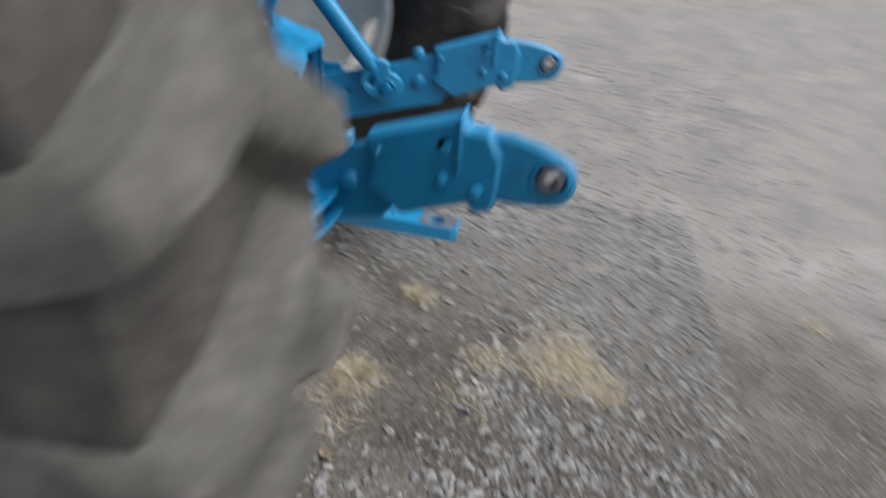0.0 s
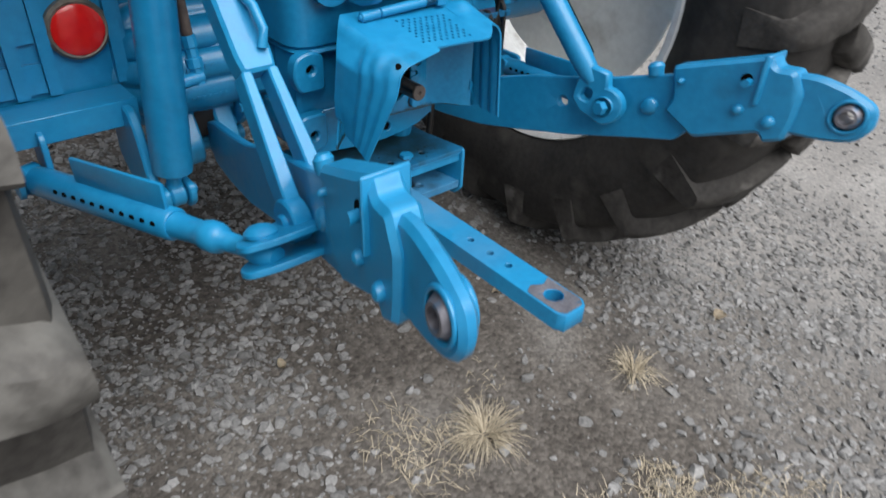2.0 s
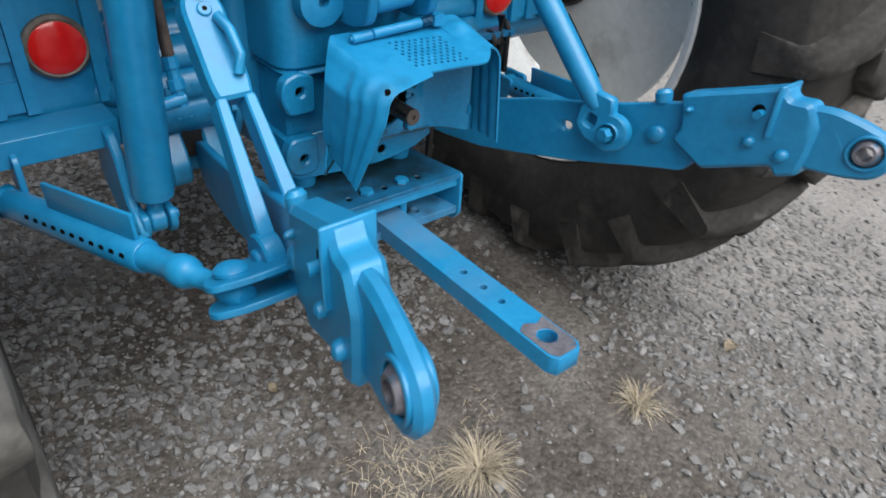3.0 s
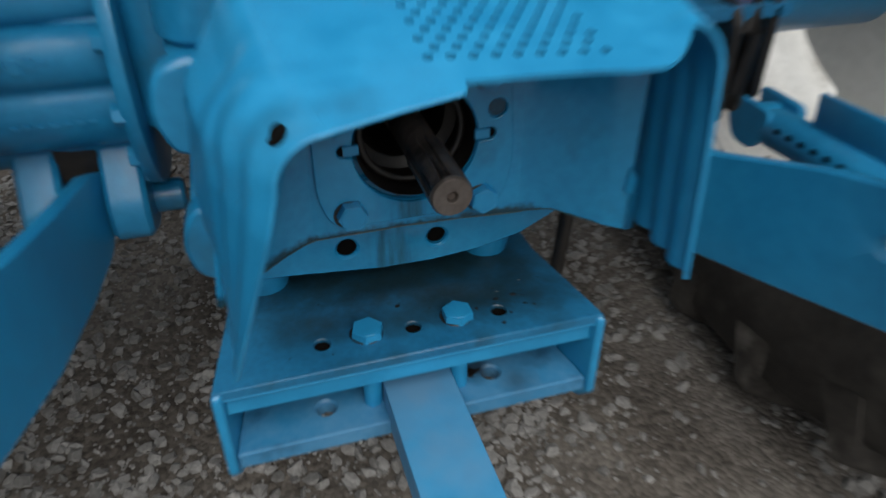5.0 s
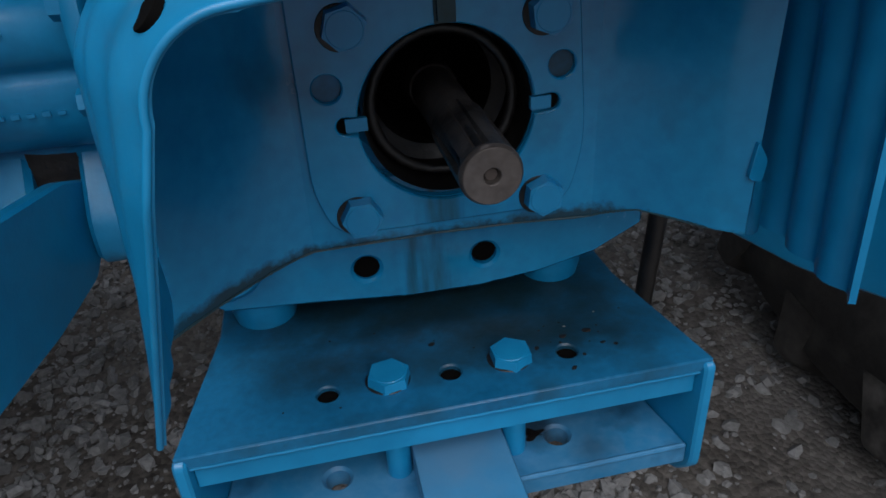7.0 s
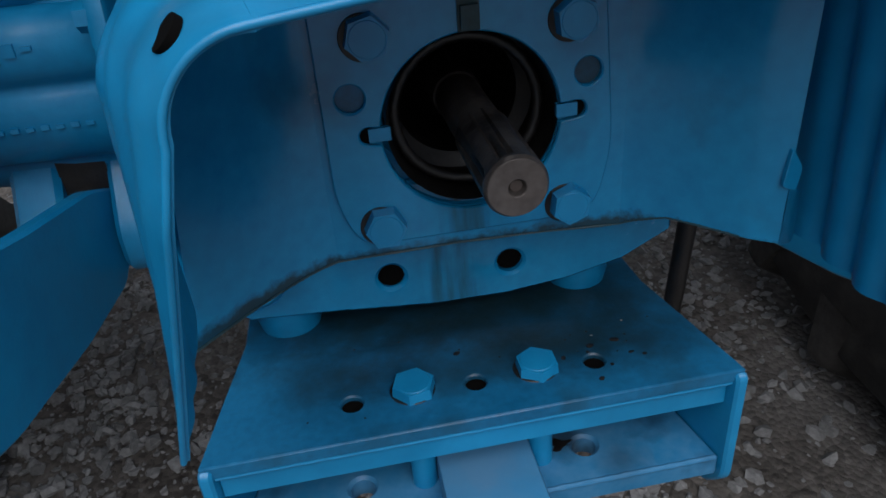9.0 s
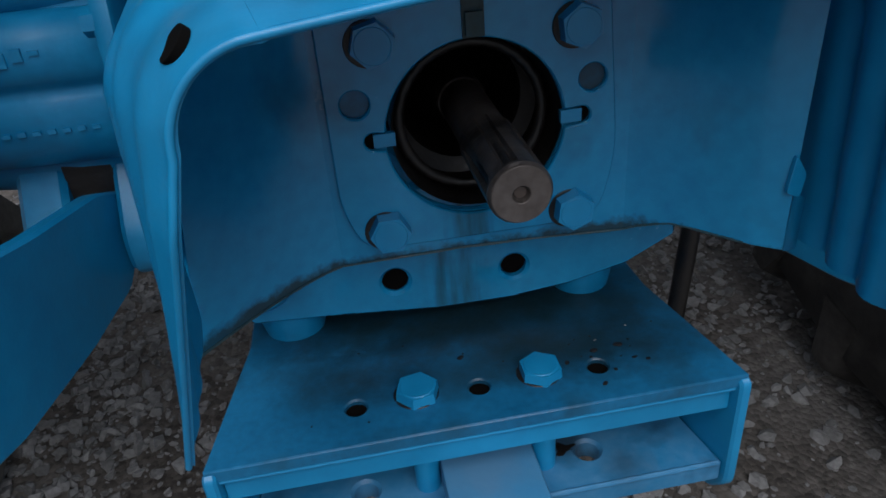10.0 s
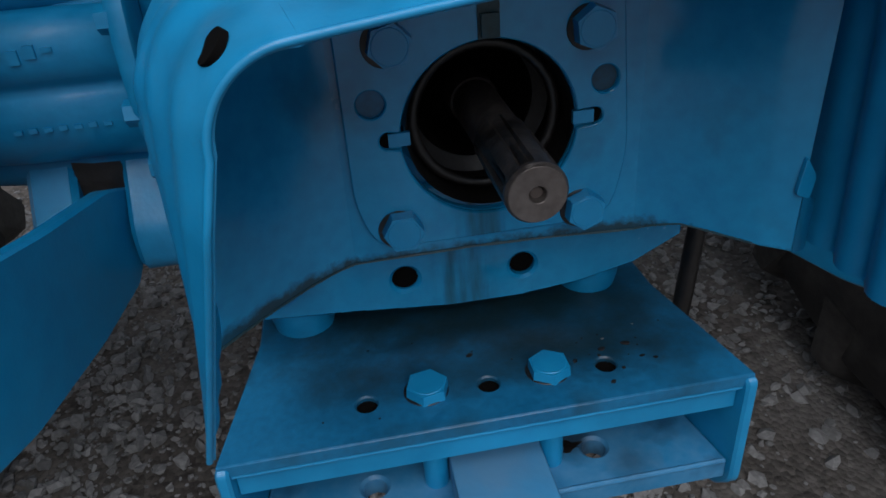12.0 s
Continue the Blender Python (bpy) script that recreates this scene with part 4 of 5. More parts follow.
def axle(s):
    """One half of the rear axle: flange with bolts, ribbed trumpet, link bracket, beam and fender panel."""
    cy, cz = 0.42, 0.95
    m = axis_frame((s * 0.24, cy, cz), (s * 1.0, cy, cz))
    prof = [(0.0, 0), (0.186, 0.0), (0.19, 0.003), (0.19, 0.014), (0.187, 0.018), (0.14, 0.018), (0.10, 0.27), (0.085, 0.3), (0.085, 0.62), (0.0, 0.62)]
    ax = part("axle_housing", lathe(prof, m, 48), BLUE_CAST, tractor, "blue painted cast rear axle housing")
    # the casting swells in broad rolls with grooves between them
    grooves = (-118, -84, -48, -8, 21, 52, 84, 118)
    bm = bmesh.new()
    rings = []
    for x, k in ((0.255, 1.03), (0.262, 1.0), (0.32, 0.995), (0.40, 0.985), (0.45, 0.95), (0.475, 0.87), (0.50, 0.72), (0.52, 0.58)):
        ring = []
        for i in range(118):
            a = -117 + 2 * i
            lo = max(g for g in grooves if g <= a)
            hi = min(g for g in grooves if g > a)
            r = (0.131 + 0.024 * math.sin(math.pi * (a - lo) / (hi - lo)) ** 0.45) * k
            ring.append(bm.verts.new((s * x, cy - r * math.cos(radians(a)), cz + r * math.sin(radians(a)))))
        rings.append(ring)
    for p, q in zip(rings, rings[1:]):
        for i in range(len(p) - 1):
            bm.faces.new((p[i], p[i + 1], q[i + 1], q[i]))
    bmesh.ops.recalc_face_normals(bm, faces=bm.faces)
    if sum(f.normal.y for f in bm.faces) > 0:
        bmesh.ops.reverse_faces(bm, faces=bm.faces)
    part("trumpet", bm, BLUE_CAST, ax, "", 75)
    for a in range(-13, 340, 26):
        y, z = cy - 0.177 * math.cos(radians(a)), cz + 0.177 * math.sin(radians(a))
        hex_bolt(ax, (s * 0.254, y, z), (s, 0, 0), 0.022, 0.013, BLUE_CAST, 0.2 + a, False)
    if s < 0:                                            # worn casting figures, unreadable
        for i in range(6):
            part("casting_mark", box((-0.395 + 0.014 * i, 0.2645, 0.957 + 0.004 * (i % 3)), (-0.386 + 0.014 * i, 0.272, 0.972 - 0.003 * (i % 2)), 0.0015), BLUE_CAST, ax)
        for i in range(7):
            part("casting_mark", box((-0.375 + 0.013 * i, 0.2755, 0.893), (-0.368 + 0.013 * i, 0.284, 0.8965 + 0.001 * (i % 2)), 0.001), BLUE_CAST, ax)
    # bracket lugs for the lower link
    lug = rounded([(0.37, 0.88), (0.338, 0.85), (0.29, 0.772), (0.291, 0.728), (0.35, 0.705), (0.44, 0.705), (0.5, 0.76), (0.5, 0.88)], 0.016, 4)
    for x0, x1 in ((0.264, 0.312), (0.357, 0.405)):
        lo, hi = sorted((s * x0, s * x1))
        part("link_lug", plate(lug, hi - lo, (), Matrix.Translation((lo, 0, 0)) @ YZ, 0.006), BLUE_CAST, ax)
    part("link_pin", rod((s * 0.226, 0.372, 0.742), (s * 0.42, 0.372, 0.742), 0.022, None, 24, 0.004), BLUE_CAST, ax)
    # black box fills the open pocket between the lugs; its colour is the shade
    lo, hi = sorted((s * 0.311, s * 0.358))
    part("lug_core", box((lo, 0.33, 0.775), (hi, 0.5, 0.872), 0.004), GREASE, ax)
    if s < 0:
        # beam under the fender with its bent end bracket
        beam = [(-0.006, 0.0), (0.09, 0.0), (0.09, -0.05), (0.082, -0.05), (0.082, -0.008), (0.002, -0.008), (0.002, -0.055), (-0.006, -0.055)]
        x0 = min(s * 0.51, s * 0.86)
        bm = plate([(0.225 + y, 0.95 + z) for y, z in beam], 0.35, (), Matrix.Translation((x0, 0, 0)) @ YZ, 0.002)
        bm_ob = part("fender_beam", bm, BLUE, ax, "blue angle-steel beam carrying the fender")
        lo, hi = sorted((s * 0.525, s * 0.545))
        br = rounded([(0.30, 0.94), (0.19, 0.94), (0.165, 0.90), (0.14, 0.80), (0.10, 0.78), (0.085, 0.74), (0.12, 0.715), (0.2, 0.73), (0.30, 0.80)], 0.02, 4)
        part("ram_bracket", plate(br, hi - lo, (), Matrix.Translation((lo, 0, 0)) @ YZ, 0.004), BLUE, bm_ob)
    else:
        strap = rounded([(0.13, 0.865), (0.13, 0.985), (0.145, 1.005), (0.17, 1.005), (0.165, 0.865)], 0.01, 3)
        far = part("far_bracket", plate(strap, 0.012, (), Matrix.Translation((0.40, 0, 0)) @ YZ, 0.003), GREASE, ax)
        part("far_strap", plate(strap, 0.012, (), Matrix.Translation((0.455, 0.01, 0.02)) @ YZ, 0.003), GREASE, far)
        part("far_arm", box((0.35, 0.14, 0.985), (0.48, 0.18, 1.0), 0.004), BLUE_GRIMY_SHADED, far)
        part("far_hose", tube([(0.435, 0.15, 1.04), (0.432, 0.14, 0.97), (0.435, 0.15, 0.9), (0.47, 0.19, 0.86)], 0.012), GREASE, far)
    # fender panel with pressed ribs
    lo, hi = sorted((s * 0.475, s * 0.84))
    fender = part("fender_panel", box((lo, 0.326, 0.945), (hi, 0.34, 1.42), 0.002), BLUE, tractor, "blue ribbed fender panel")
    for x in (0.50, 0.635, 0.695, 0.755, 0.815):
        part("rib", box((s * x - 0.012, 0.306, 0.955), (s * x + 0.012, 0.327, 1.41), 0.005), BLUE, fender)
    for x in (0.665, 0.725, 0.785):
        part("pressed_panel", box((s * x - 0.017, 0.315, 0.96), (s * x + 0.017, 0.327, 1.02), 0.004), BLUE, fender)
        part("pressed_panel", box((s * x - 0.017, 0.315, 1.06), (s * x + 0.017, 0.327, 1.25), 0.004), BLUE, fender)
    lz = 1.075 if s < 0 else 1.04
    lamp = part("tail_lamp", lathe([(0, 0), (0.056, 0), (0.06, 0.004), (0.061, 0.02), (0.055, 0.026), (0.05, 0.024), (0, 0.02)],
                                   axis_frame((s * 0.567, 0.33, lz), (s * 0.567, 0, lz)), 40), BEZEL, tractor,
                "round red tail lamp in a dull metal rim")
    part("lens", lathe([(0.051, 0.018), (0.05, 0.027), (0.042, 0.031), (0.02, 0.034), (0, 0.035)], axis_frame((s * 0.567, 0.33, lz), (s * 0.567, 0, lz)), 40),
         RED, lamp, "red lens")
    part("lamp_mount", rod((s * 0.567, 0.345, lz), (s * 0.567, 0.329, lz), 0.03), BLUE, lamp)
    return ax


def lift_ram(s):
    """The external lift cylinder that stands in a clevis at the beam's end."""
    foot, top = Vector((s * 0.5, 0.125, 0.765)), Vector((s * 0.452, 0.1, 1.6))
    d = (top - foot).normalized()
    barrel = part("lift_cylinder", lathe([(0, 0), (0.03, 0), (0.0395, 0.006), (0.041, 0.014), (0.041, 0.75), (0, 0.75)], axis_frame(foot + d * 0.05, top), 36), BLUE, tractor,
                  "blue painted hydraulic lift cylinder with a hose")
    part("rod_eye", rod(foot + Vector((-0.016, 0, 0)), foot + Vector((0.016, 0, 0)), 0.027, None, 28, 0.004), BLUE, barrel)
    part("rod_stem", rod(foot, foot + d * 0.055, 0.016), BLUE, barrel)
    for x in (-0.027, 0.027):
        cheek = rounded([(-0.032, 0.026), (-0.034, -0.012), (-0.012, -0.036), (0.06, -0.036), (0.1, 0.0), (0.1, 0.026)], 0.018, 4)
        part("clevis_cheek", plate([(foot.y + a, foot.z + b) for a, b in cheek], 0.016, (), Matrix.Translation((foot.x + x - 0.008, 0, 0)) @ YZ, 0.003), BLUE, barrel)
    part("clevis_pin", rod(foot + Vector((-0.045, 0, 0)), foot + Vector((0.045, 0, 0)), 0.011), BLUE, barrel)
    a = foot + d * 0.235
    part("port", rod(a + Vector((0.03, 0, 0)), a + Vector((0.085, 0.01, 0.002)), 0.013), BLUE, barrel)
    q = a + Vector((0.076, 0.01, 0.0))
    part("fitting", lathe([(0.0, -0.013), (0.013, -0.012), (0.013, 0.02), (0.0165, 0.022), (0.0165, 0.04), (0.0125, 0.042), (0.0125, 0.06), (0.015, 0.062), (0.015, 0.085), (0, 0.085)],
                          axis_frame(q, q + Vector((-0.01, 0.03, 0.2))), 8), BLUE, barrel)
    part("hose", tube([q + Vector((-0.004, 0.012, 0.08)), q + Vector((-0.01, 0.02, 0.2)), q + Vector((-0.012, 0.04, 0.35)), q + Vector((0.0, 0.06, 0.6))], 0.0115), HOSE, barrel, "brown rubber hose")
    return barrel


# ---- the hitch: lower links, lift rods and stabilizers ----
DROP = {-1: radians(-15.5), 1: radians(-12.3)}   # the links are held raised: how far each hangs below level
REACH = {-1: 0.434, 1: 0.364}


def link_x(s, y):
    """The middle plane of a link: the near one kinks outwards behind its lift rod, the far one is straight."""
    if s > 0:
        return 0.335 + 0.235 * (0.4 - y)
    bend = math.log1p(math.exp((-0.2 - y) / 0.05)) * 0.05
    return 0.312 + 0.13 * (0.4 - y) + 0.11 * bend


def link_place(s, y, z, t=0.0):
    """A point of a lower link: y, z along its side, t outwards from its middle plane."""
    u, v = REACH[s] - y, (z - 0.605) - 0.1 * (y + 0.797)
    c, n = math.cos(DROP[s]), math.sin(DROP[s])
    y2, z2 = 0.4 - u * c - v * n, 0.73 - u * n + v * c
    return Vector((s * (link_x(s, y2) + t), y2, z2))


def on_link(s, bm):
    """Lays a shape drawn in (y, z, t) onto the link at side s."""
    ys = [v.co.x for v in bm.verts]
    cut = min(ys) + 0.04
    while cut < max(ys) - 0.03 and max(ys) - min(ys) > 0.2:      # finer along its length, so that it bends evenly
        bmesh.ops.bisect_plane(bm, geom=bm.verts[:] + bm.edges[:] + bm.faces[:], dist=1e-5, plane_co=(cut, 0, 0), plane_no=(1, 0, 0))
        cut += 0.04
    for v in bm.verts:
        v.co = link_place(s, v.co.x, v.co.y, v.co.z)
    return bm


def lower_link(s):
    outline = rounded([(0.368, 0.712), (0.360, 0.776), (0.30, 0.777), (0.18, 0.752), (0.06, 0.733), (-0.08, 0.731), (-0.17, 0.721), (-0.30, 0.713), (-0.44, 0.713), (-0.5, 0.70),
                       (-0.5, 0.60), (-0.44, 0.553), (-0.34, 0.560), (-0.17, 0.567), (0.0, 0.585), (0.116, 0.600), (0.24, 0.635), (0.335, 0.672)], 0.012, 4)
    link = part("lower_link", on_link(s, plate(outline, 0.018, [circle(-0.155, 0.66, 0.0135)], None, 0.003, -0.009)), BLUE, tractor,
                "blue steel lower link arm of the hitch with a telescoping end")
    sleeve = rounded([(-0.447, 0.735), (-0.558, 0.738), (-0.653, 0.742), (-0.662, 0.715), (-0.70, 0.706), (-0.715, 0.655), (-0.70, 0.60), (-0.682, 0.556), (-0.64, 0.552),
                      (-0.632, 0.575), (-0.49, 0.564), (-0.425, 0.632), (-0.445, 0.66)], 0.01, 4)
    sl = part("sleeve", on_link(s, plate(sleeve, 0.054, (), None, 0.016, -0.027)), BLUE, link)
    tail = rounded([(-0.60, 0.695), (-0.70, 0.70), (-0.74, 0.69), (-0.80, 0.658), (-0.845, 0.62), (-0.842, 0.575), (-0.81, 0.548), (-0.76, 0.551), (-0.68, 0.57), (-0.60, 0.60)], 0.028, 5)
    end = part("link_end", on_link(s, plate(tail, 0.028, [circle(-0.797, 0.605, 0.030, 28)], None, 0.008, -0.014)), BLUE, link)
    ball = lathe([(0.0145, -0.024), (0.020, -0.024), (0.028, -0.012), (0.0298, 0.0), (0.028, 0.012), (0.020, 0.024), (0.0145, 0.024), (0.0145, -0.024)], Matrix.Translation((-0.797, 0.605, 0)), 28)
    part("ball", on_link(s, ball), WORN, end, "worn steel ball with a pin hole")
    for t in (-0.0145, 0.0145):
        ring = torus((-0.797, 0.605, t), (0, 0, 1), 0.0335, 0.0045)
        part("socket_ring", on_link(s, ring), BLUE, end)
    # slots, plugs and the latch of the telescoping end
    for t0, t1 in ((-0.0285, -0.026), (0.026, 0.0285)):
        part("latch_hole", on_link(s, plate(circle(-0.607, 0.697, 0.012, 20), t1 - t0, (), None, 0, t0)), VOID, sl)
    part("latch_pin", on_link(s, lathe([(0, -0.046), (0.009, -0.046), (0.009, 0.046), (0, 0.046)], Matrix.Translation((-0.612, 0.690, 0)), 16)), BLUE, sl)
    part("latch_bar", on_link(s, plate(rounded([(-0.655, 0.744), (-0.645, 0.744), (-0.622, 0.64), (-0.632, 0.64)], 0.003, 2), 0.074, (), None, 0.002, -0.037)), BLUE, sl)
    for y, z, r in ((-0.385, 0.64, 0.021), (-0.592, 0.63, 0.012), (-0.655, 0.60, 0.014), (-0.47, 0.70, 0.007)):
        half = 0.009 if y > -0.43 else 0.026
        for t in (-1, 1):
            dome = lathe([(r, 0), (r, 0.006), (r * 0.8, 0.012), (r * 0.35, 0.015), (0, 0.0155)], Matrix.Translation((y, z, t * half)) @ (Matrix.Identity(4) if t > 0 else pose(0, 0, 0, 180)), 20)
            part("rivet", on_link(s, dome), BLUE, link if y > -0.43 else sl)
    part("grease_cup", on_link(s, lathe([(0.016, -0.01), (0.018, 0.012), (0.012, 0.02), (0, 0.022)], Matrix.Translation((-0.395, 0.722, 0.0)) @ pose(0, 0, 0, -90), 18)), BLUE, link)
    # yoke for the stabilizer on the outer side
    yoke = rounded([(-0.02, 0.075), (-0.02, -0.055), (0.075, -0.05), (0.125, -0.03), (0.135, 0.0), (0.125, 0.03), (0.075, 0.055)], 0.02, 4)
    for dz in (0.615, 0.572):
        bm = plate(yoke, 0.012, (), None, 0.002)
        for v in bm.verts:
            v.co = link_place(s, -0.30 + v.co.y * 1.0, dz + v.co.z - 0.02 * v.co.x, 0.013 + v.co.x)
        part("yoke_plate", bm, BLUE, link)
    a, b = link_place(s, -0.295, 0.56, 0.10), link_place(s, -0.295, 0.635, 0.10)
    part("yoke_bolt", rod(a, b, 0.012), BLUE, link)
    part("yoke_bolt_head", lathe([(0.028, 0), (0.028, 0.006), (0.02, 0.014), (0.008, 0.018), (0, 0.0185)], axis_frame(link_place(s, -0.295, 0.627, 0.10), link_place(s, -0.295, 0.76, 0.10)), 24), BLUE, link)
    return link


def lift_rod_fork(s):
    """The adjustable lift rod that straddles the link with two long flat legs."""
    foot = link_place(s, -0.275, 0.628)
    up = Vector((0.0, 0.61, 0.79)).normalized()
    side = Vector((1, 0, 0))
    front = up.cross(side).normalized()
    m = Matrix.Translation(foot) @ Matrix((side, front, up)).transposed().to_4x4()
    body = rounded([(-0.030, 0.25), (-0.034, 0.28), (-0.034, 0.40), (-0.026, 0.425), (0.026, 0.425), (0.034, 0.40), (0.034, 0.28), (0.030, 0.25)], 0.008, 3)
    block = part("lift_rod", plate(body, 0.05, (), m @ Matrix.Translation((0, 0.025, 0)) @ XZ, 0.006), BLUE, tractor,
                 "blue adjustable lift rod with a long forked lower end")
    for t in (-1, 1):
        leg = [(t * 0.017, -0.01), (t * 0.0145, 0.255), (t * 0.033, 0.255), (t * 0.046, 0.05), (t * 0.046, -0.01)]
        if t < 0:
            leg = leg[::-1]
        part("fork_leg", plate(rounded(leg, 0.004, 2), 0.046, (), m @ Matrix.Translation((0, 0.023, 0)) @ XZ, 0.004), BLUE, block)
        a, b = m @ Vector((t * 0.016, 0, 0)), m @ Vector((t * 0.052, 0, 0))
        part("fork_eye", rod(a, b, 0.040, None, 32, 0.004), BLUE, block)
    inner = -s
    part("fork_pin", rod(m @ Vector((inner * -0.06, 0, 0)), m @ Vector((inner * 0.105, 0, 0)), 0.0155, None, 24, 0.003), BLUE, block)
    part("pin_clip", torus(m @ Vector((inner * 0.078, 0, 0)), (inner, 0.25, 0.2), 0.021, 0.0028), BLUE, block)
    part("lower_pin", rod(link_place(s, -0.36, 0.64, -0.05), link_place(s, -0.36, 0.64, 0.0), 0.015), BLUE, block)
    part("neck", lathe([(0.027, 0.41), (0.030, 0.43), (0.030, 0.51), (0.024, 0.53), (0.022, 0.8), (0, 0.8)], m, 24), BLUE, block)
    part("boss", rod(m @ Vector((0.0, 0.02, 0.395)), m @ Vector((0.0, -0.029, 0.395)), 0.012), BLUE, block)
    link = tube([m @ Vector((0.014, -0.03, 0.38)), m @ Vector((0.02, -0.045, 0.35)), m @ Vector((0.022, -0.045, 0.31)), m @ Vector((0.016, -0.03, 0.285))], 0.009, 12)
    part("latch_hook", link, BLUE, block)
    part("boss_hole", rod(m @ Vector((0.0, -0.0285, 0.395)), m @ Vector((0.0, -0.0295, 0.395)), 0.004, None, 16, 0), VOID, block)
    return block


def lift_rod_round(s):
    """The plain lift rod: a slotted tube that ends in a flat eye on the inner side of the link."""
    ey, ez, turn = -0.295, 0.65, radians(32)              # the eye's bolt, and the lean of its flat end against the link
    ca, sa = math.cos(turn), math.sin(turn)

    def along(f, g):
        return ey + f * ca - g * sa, ez + f * sa + g * ca

    knee = link_place(s, *along(0.07, 0.04), -0.035)
    top = knee + Vector((-0.15 * s, 0.62, 0.77)) * 0.4
    d = (top - knee).normalized()
    body = part("lift_rod", lathe([(0.02, -0.01), (0.026, 0.02), (0.029, 0.06), (0.029, 0.34), (0.034, 0.345), (0.034, 0.41), (0.026, 0.42), (0.024, 0.7), (0, 0.7)], axis_frame(knee, top), 28), BLUE, tractor,
                "blue round lift rod with a slotted lower tube")
    pts = [along(0.046 * math.cos(a), 0.046 * math.sin(a)) for a in [radians(70 + 13.75 * i) for i in range(17)]]
    pts += [along(0.05, -0.042), along(0.085, -0.02), along(0.092, 0.02), along(0.085, 0.07), along(0.03, 0.075), along(0.015, 0.047)]
    slot = rounded([along(0.07, -0.012), along(0.068, 0.02), along(0.042, 0.02), along(0.04, -0.012)], 0.01, 4)
    eye = on_link(s, plate(pts, 0.024, [slot], None, 0.005, -0.052))
    part("flat_eye", eye, BLUE, body)
    part("eye_washer", on_link(s, lathe([(0.024, -0.057), (0.026, -0.054), (0.026, -0.052), (0.0, -0.052)], Matrix.Translation((ey, ez, 0)), 28)), BLUE, body)
    hex_bolt(body, link_place(s, ey, ez, -0.056), link_place(s, ey, ez, -0.2) - link_place(s, ey, ez, 0.0), 0.03, 0.018, BLUE, 0.2, False)
    a, b = knee + d * 0.05, knee + d * 0.21
    n = Vector((0.75 * s, -0.66, 0))
    n = (n - d * n.dot(d)).normalized() * 0.0272
    part("tube_slot", tube([a + n, (a + b) / 2 + n, b + n], 0.0058, 8), VOID, body)
    e = knee + d * 0.36
    tab = plate(rounded([(0, -0.012), (0.05, -0.02), (0.062, 0.0), (0.05, 0.02), (0, 0.012)], 0.01, 3), 0.008, [circle(0.044, 0.0, 0.007)],
                Matrix.Translation(e) @ pose(0, 0, 0, 60, 0, -40), 0.001)
    part("tab", tab, BLUE, body)
    return body


def stabilizer(s):
    a = link_place(s, -0.295, 0.595, 0.10)
    b = Vector((-0.735, 0.24, 0.825)) if s < 0 else Vector((0.629, 0.294, 0.768))
    d = (b - a).normalized()
    n = (b - a).length
    neck = lathe([(0, -0.03), (0.018, -0.028), (0.024, -0.012), (0.024, 0.012), (0.019, 0.03), (0.0165, 0.05), (0.018, 0.085), (0.024, 0.092), (0.028, 0.105), (0.028, 0.122), (0.025, 0.132),
                  (0.022, 0.14), (0.024, 0.2), (0.027, 0.205), (0, 0.205)], axis_frame(a, b), 28)
    st = part("stabilizer", neck, BLUE, tractor, "blue telescopic stabilizer bar with a row of holes")
    part("outer_tube", lathe([(0, 0.2), (0.027, 0.2), (0.030, 0.204), (0.030, n - 0.03), (0.022, n), (0, n)], axis_frame(a, b), 28), BLUE, st)
    out = Vector((0, 0, 1))
    side = d.cross(out).normalized()
    up = side.cross(d).normalized()
    for i in range(11):
        p = a + d * (0.225 + 0.026 * i)
        for w in (-1, 1):
            q = p + side * w * 0.0275 + up * 0.009
            part("hole", rod(q, q + side * w * 0.0018, 0.0062, None, 14, 0), VOID, st)
    m = Matrix.Translation(a) @ Matrix((d, side, up)).transposed().to_4x4()
    part("angle_flange", box((0.212, -0.005, 0.022), (0.45, 0.004, 0.078), 0.003, m), BLUE, st)
    part("end_eye", rod(b - side * 0.02, b + side * 0.02, 0.03, None, 24, 0.004), BLUE, st)
    lo, hi = sorted((b.x - 0.032, b.x + 0.038))
    tall = 0.1 if s < 0 else 0.035
    cheek = rounded([(b.y - 0.04, b.z + tall), (b.y - 0.04, b.z), (b.y - 0.02, b.z - 0.035), (b.y + 0.03, b.z - 0.035), (b.y + 0.06, b.z + tall)], 0.02, 3)
    br = part("stabilizer_bracket", plate(cheek, 0.012, (), Matrix.Translation((lo, 0, 0)) @ YZ, 0.002), BLUE, st)
    part("bracket_web", plate(cheek, 0.012, (), Matrix.Translation((hi - 0.012, 0, 0)) @ YZ, 0.002), BLUE, br)
    return st


# ---- rear wheels ----
def carcass_r(u, grow=0.0, drop=0.05):
    """The tread's radius at u from the middle of the tyre."""
    return 0.823 + grow - drop * (abs(u) / 0.235) ** 2.4


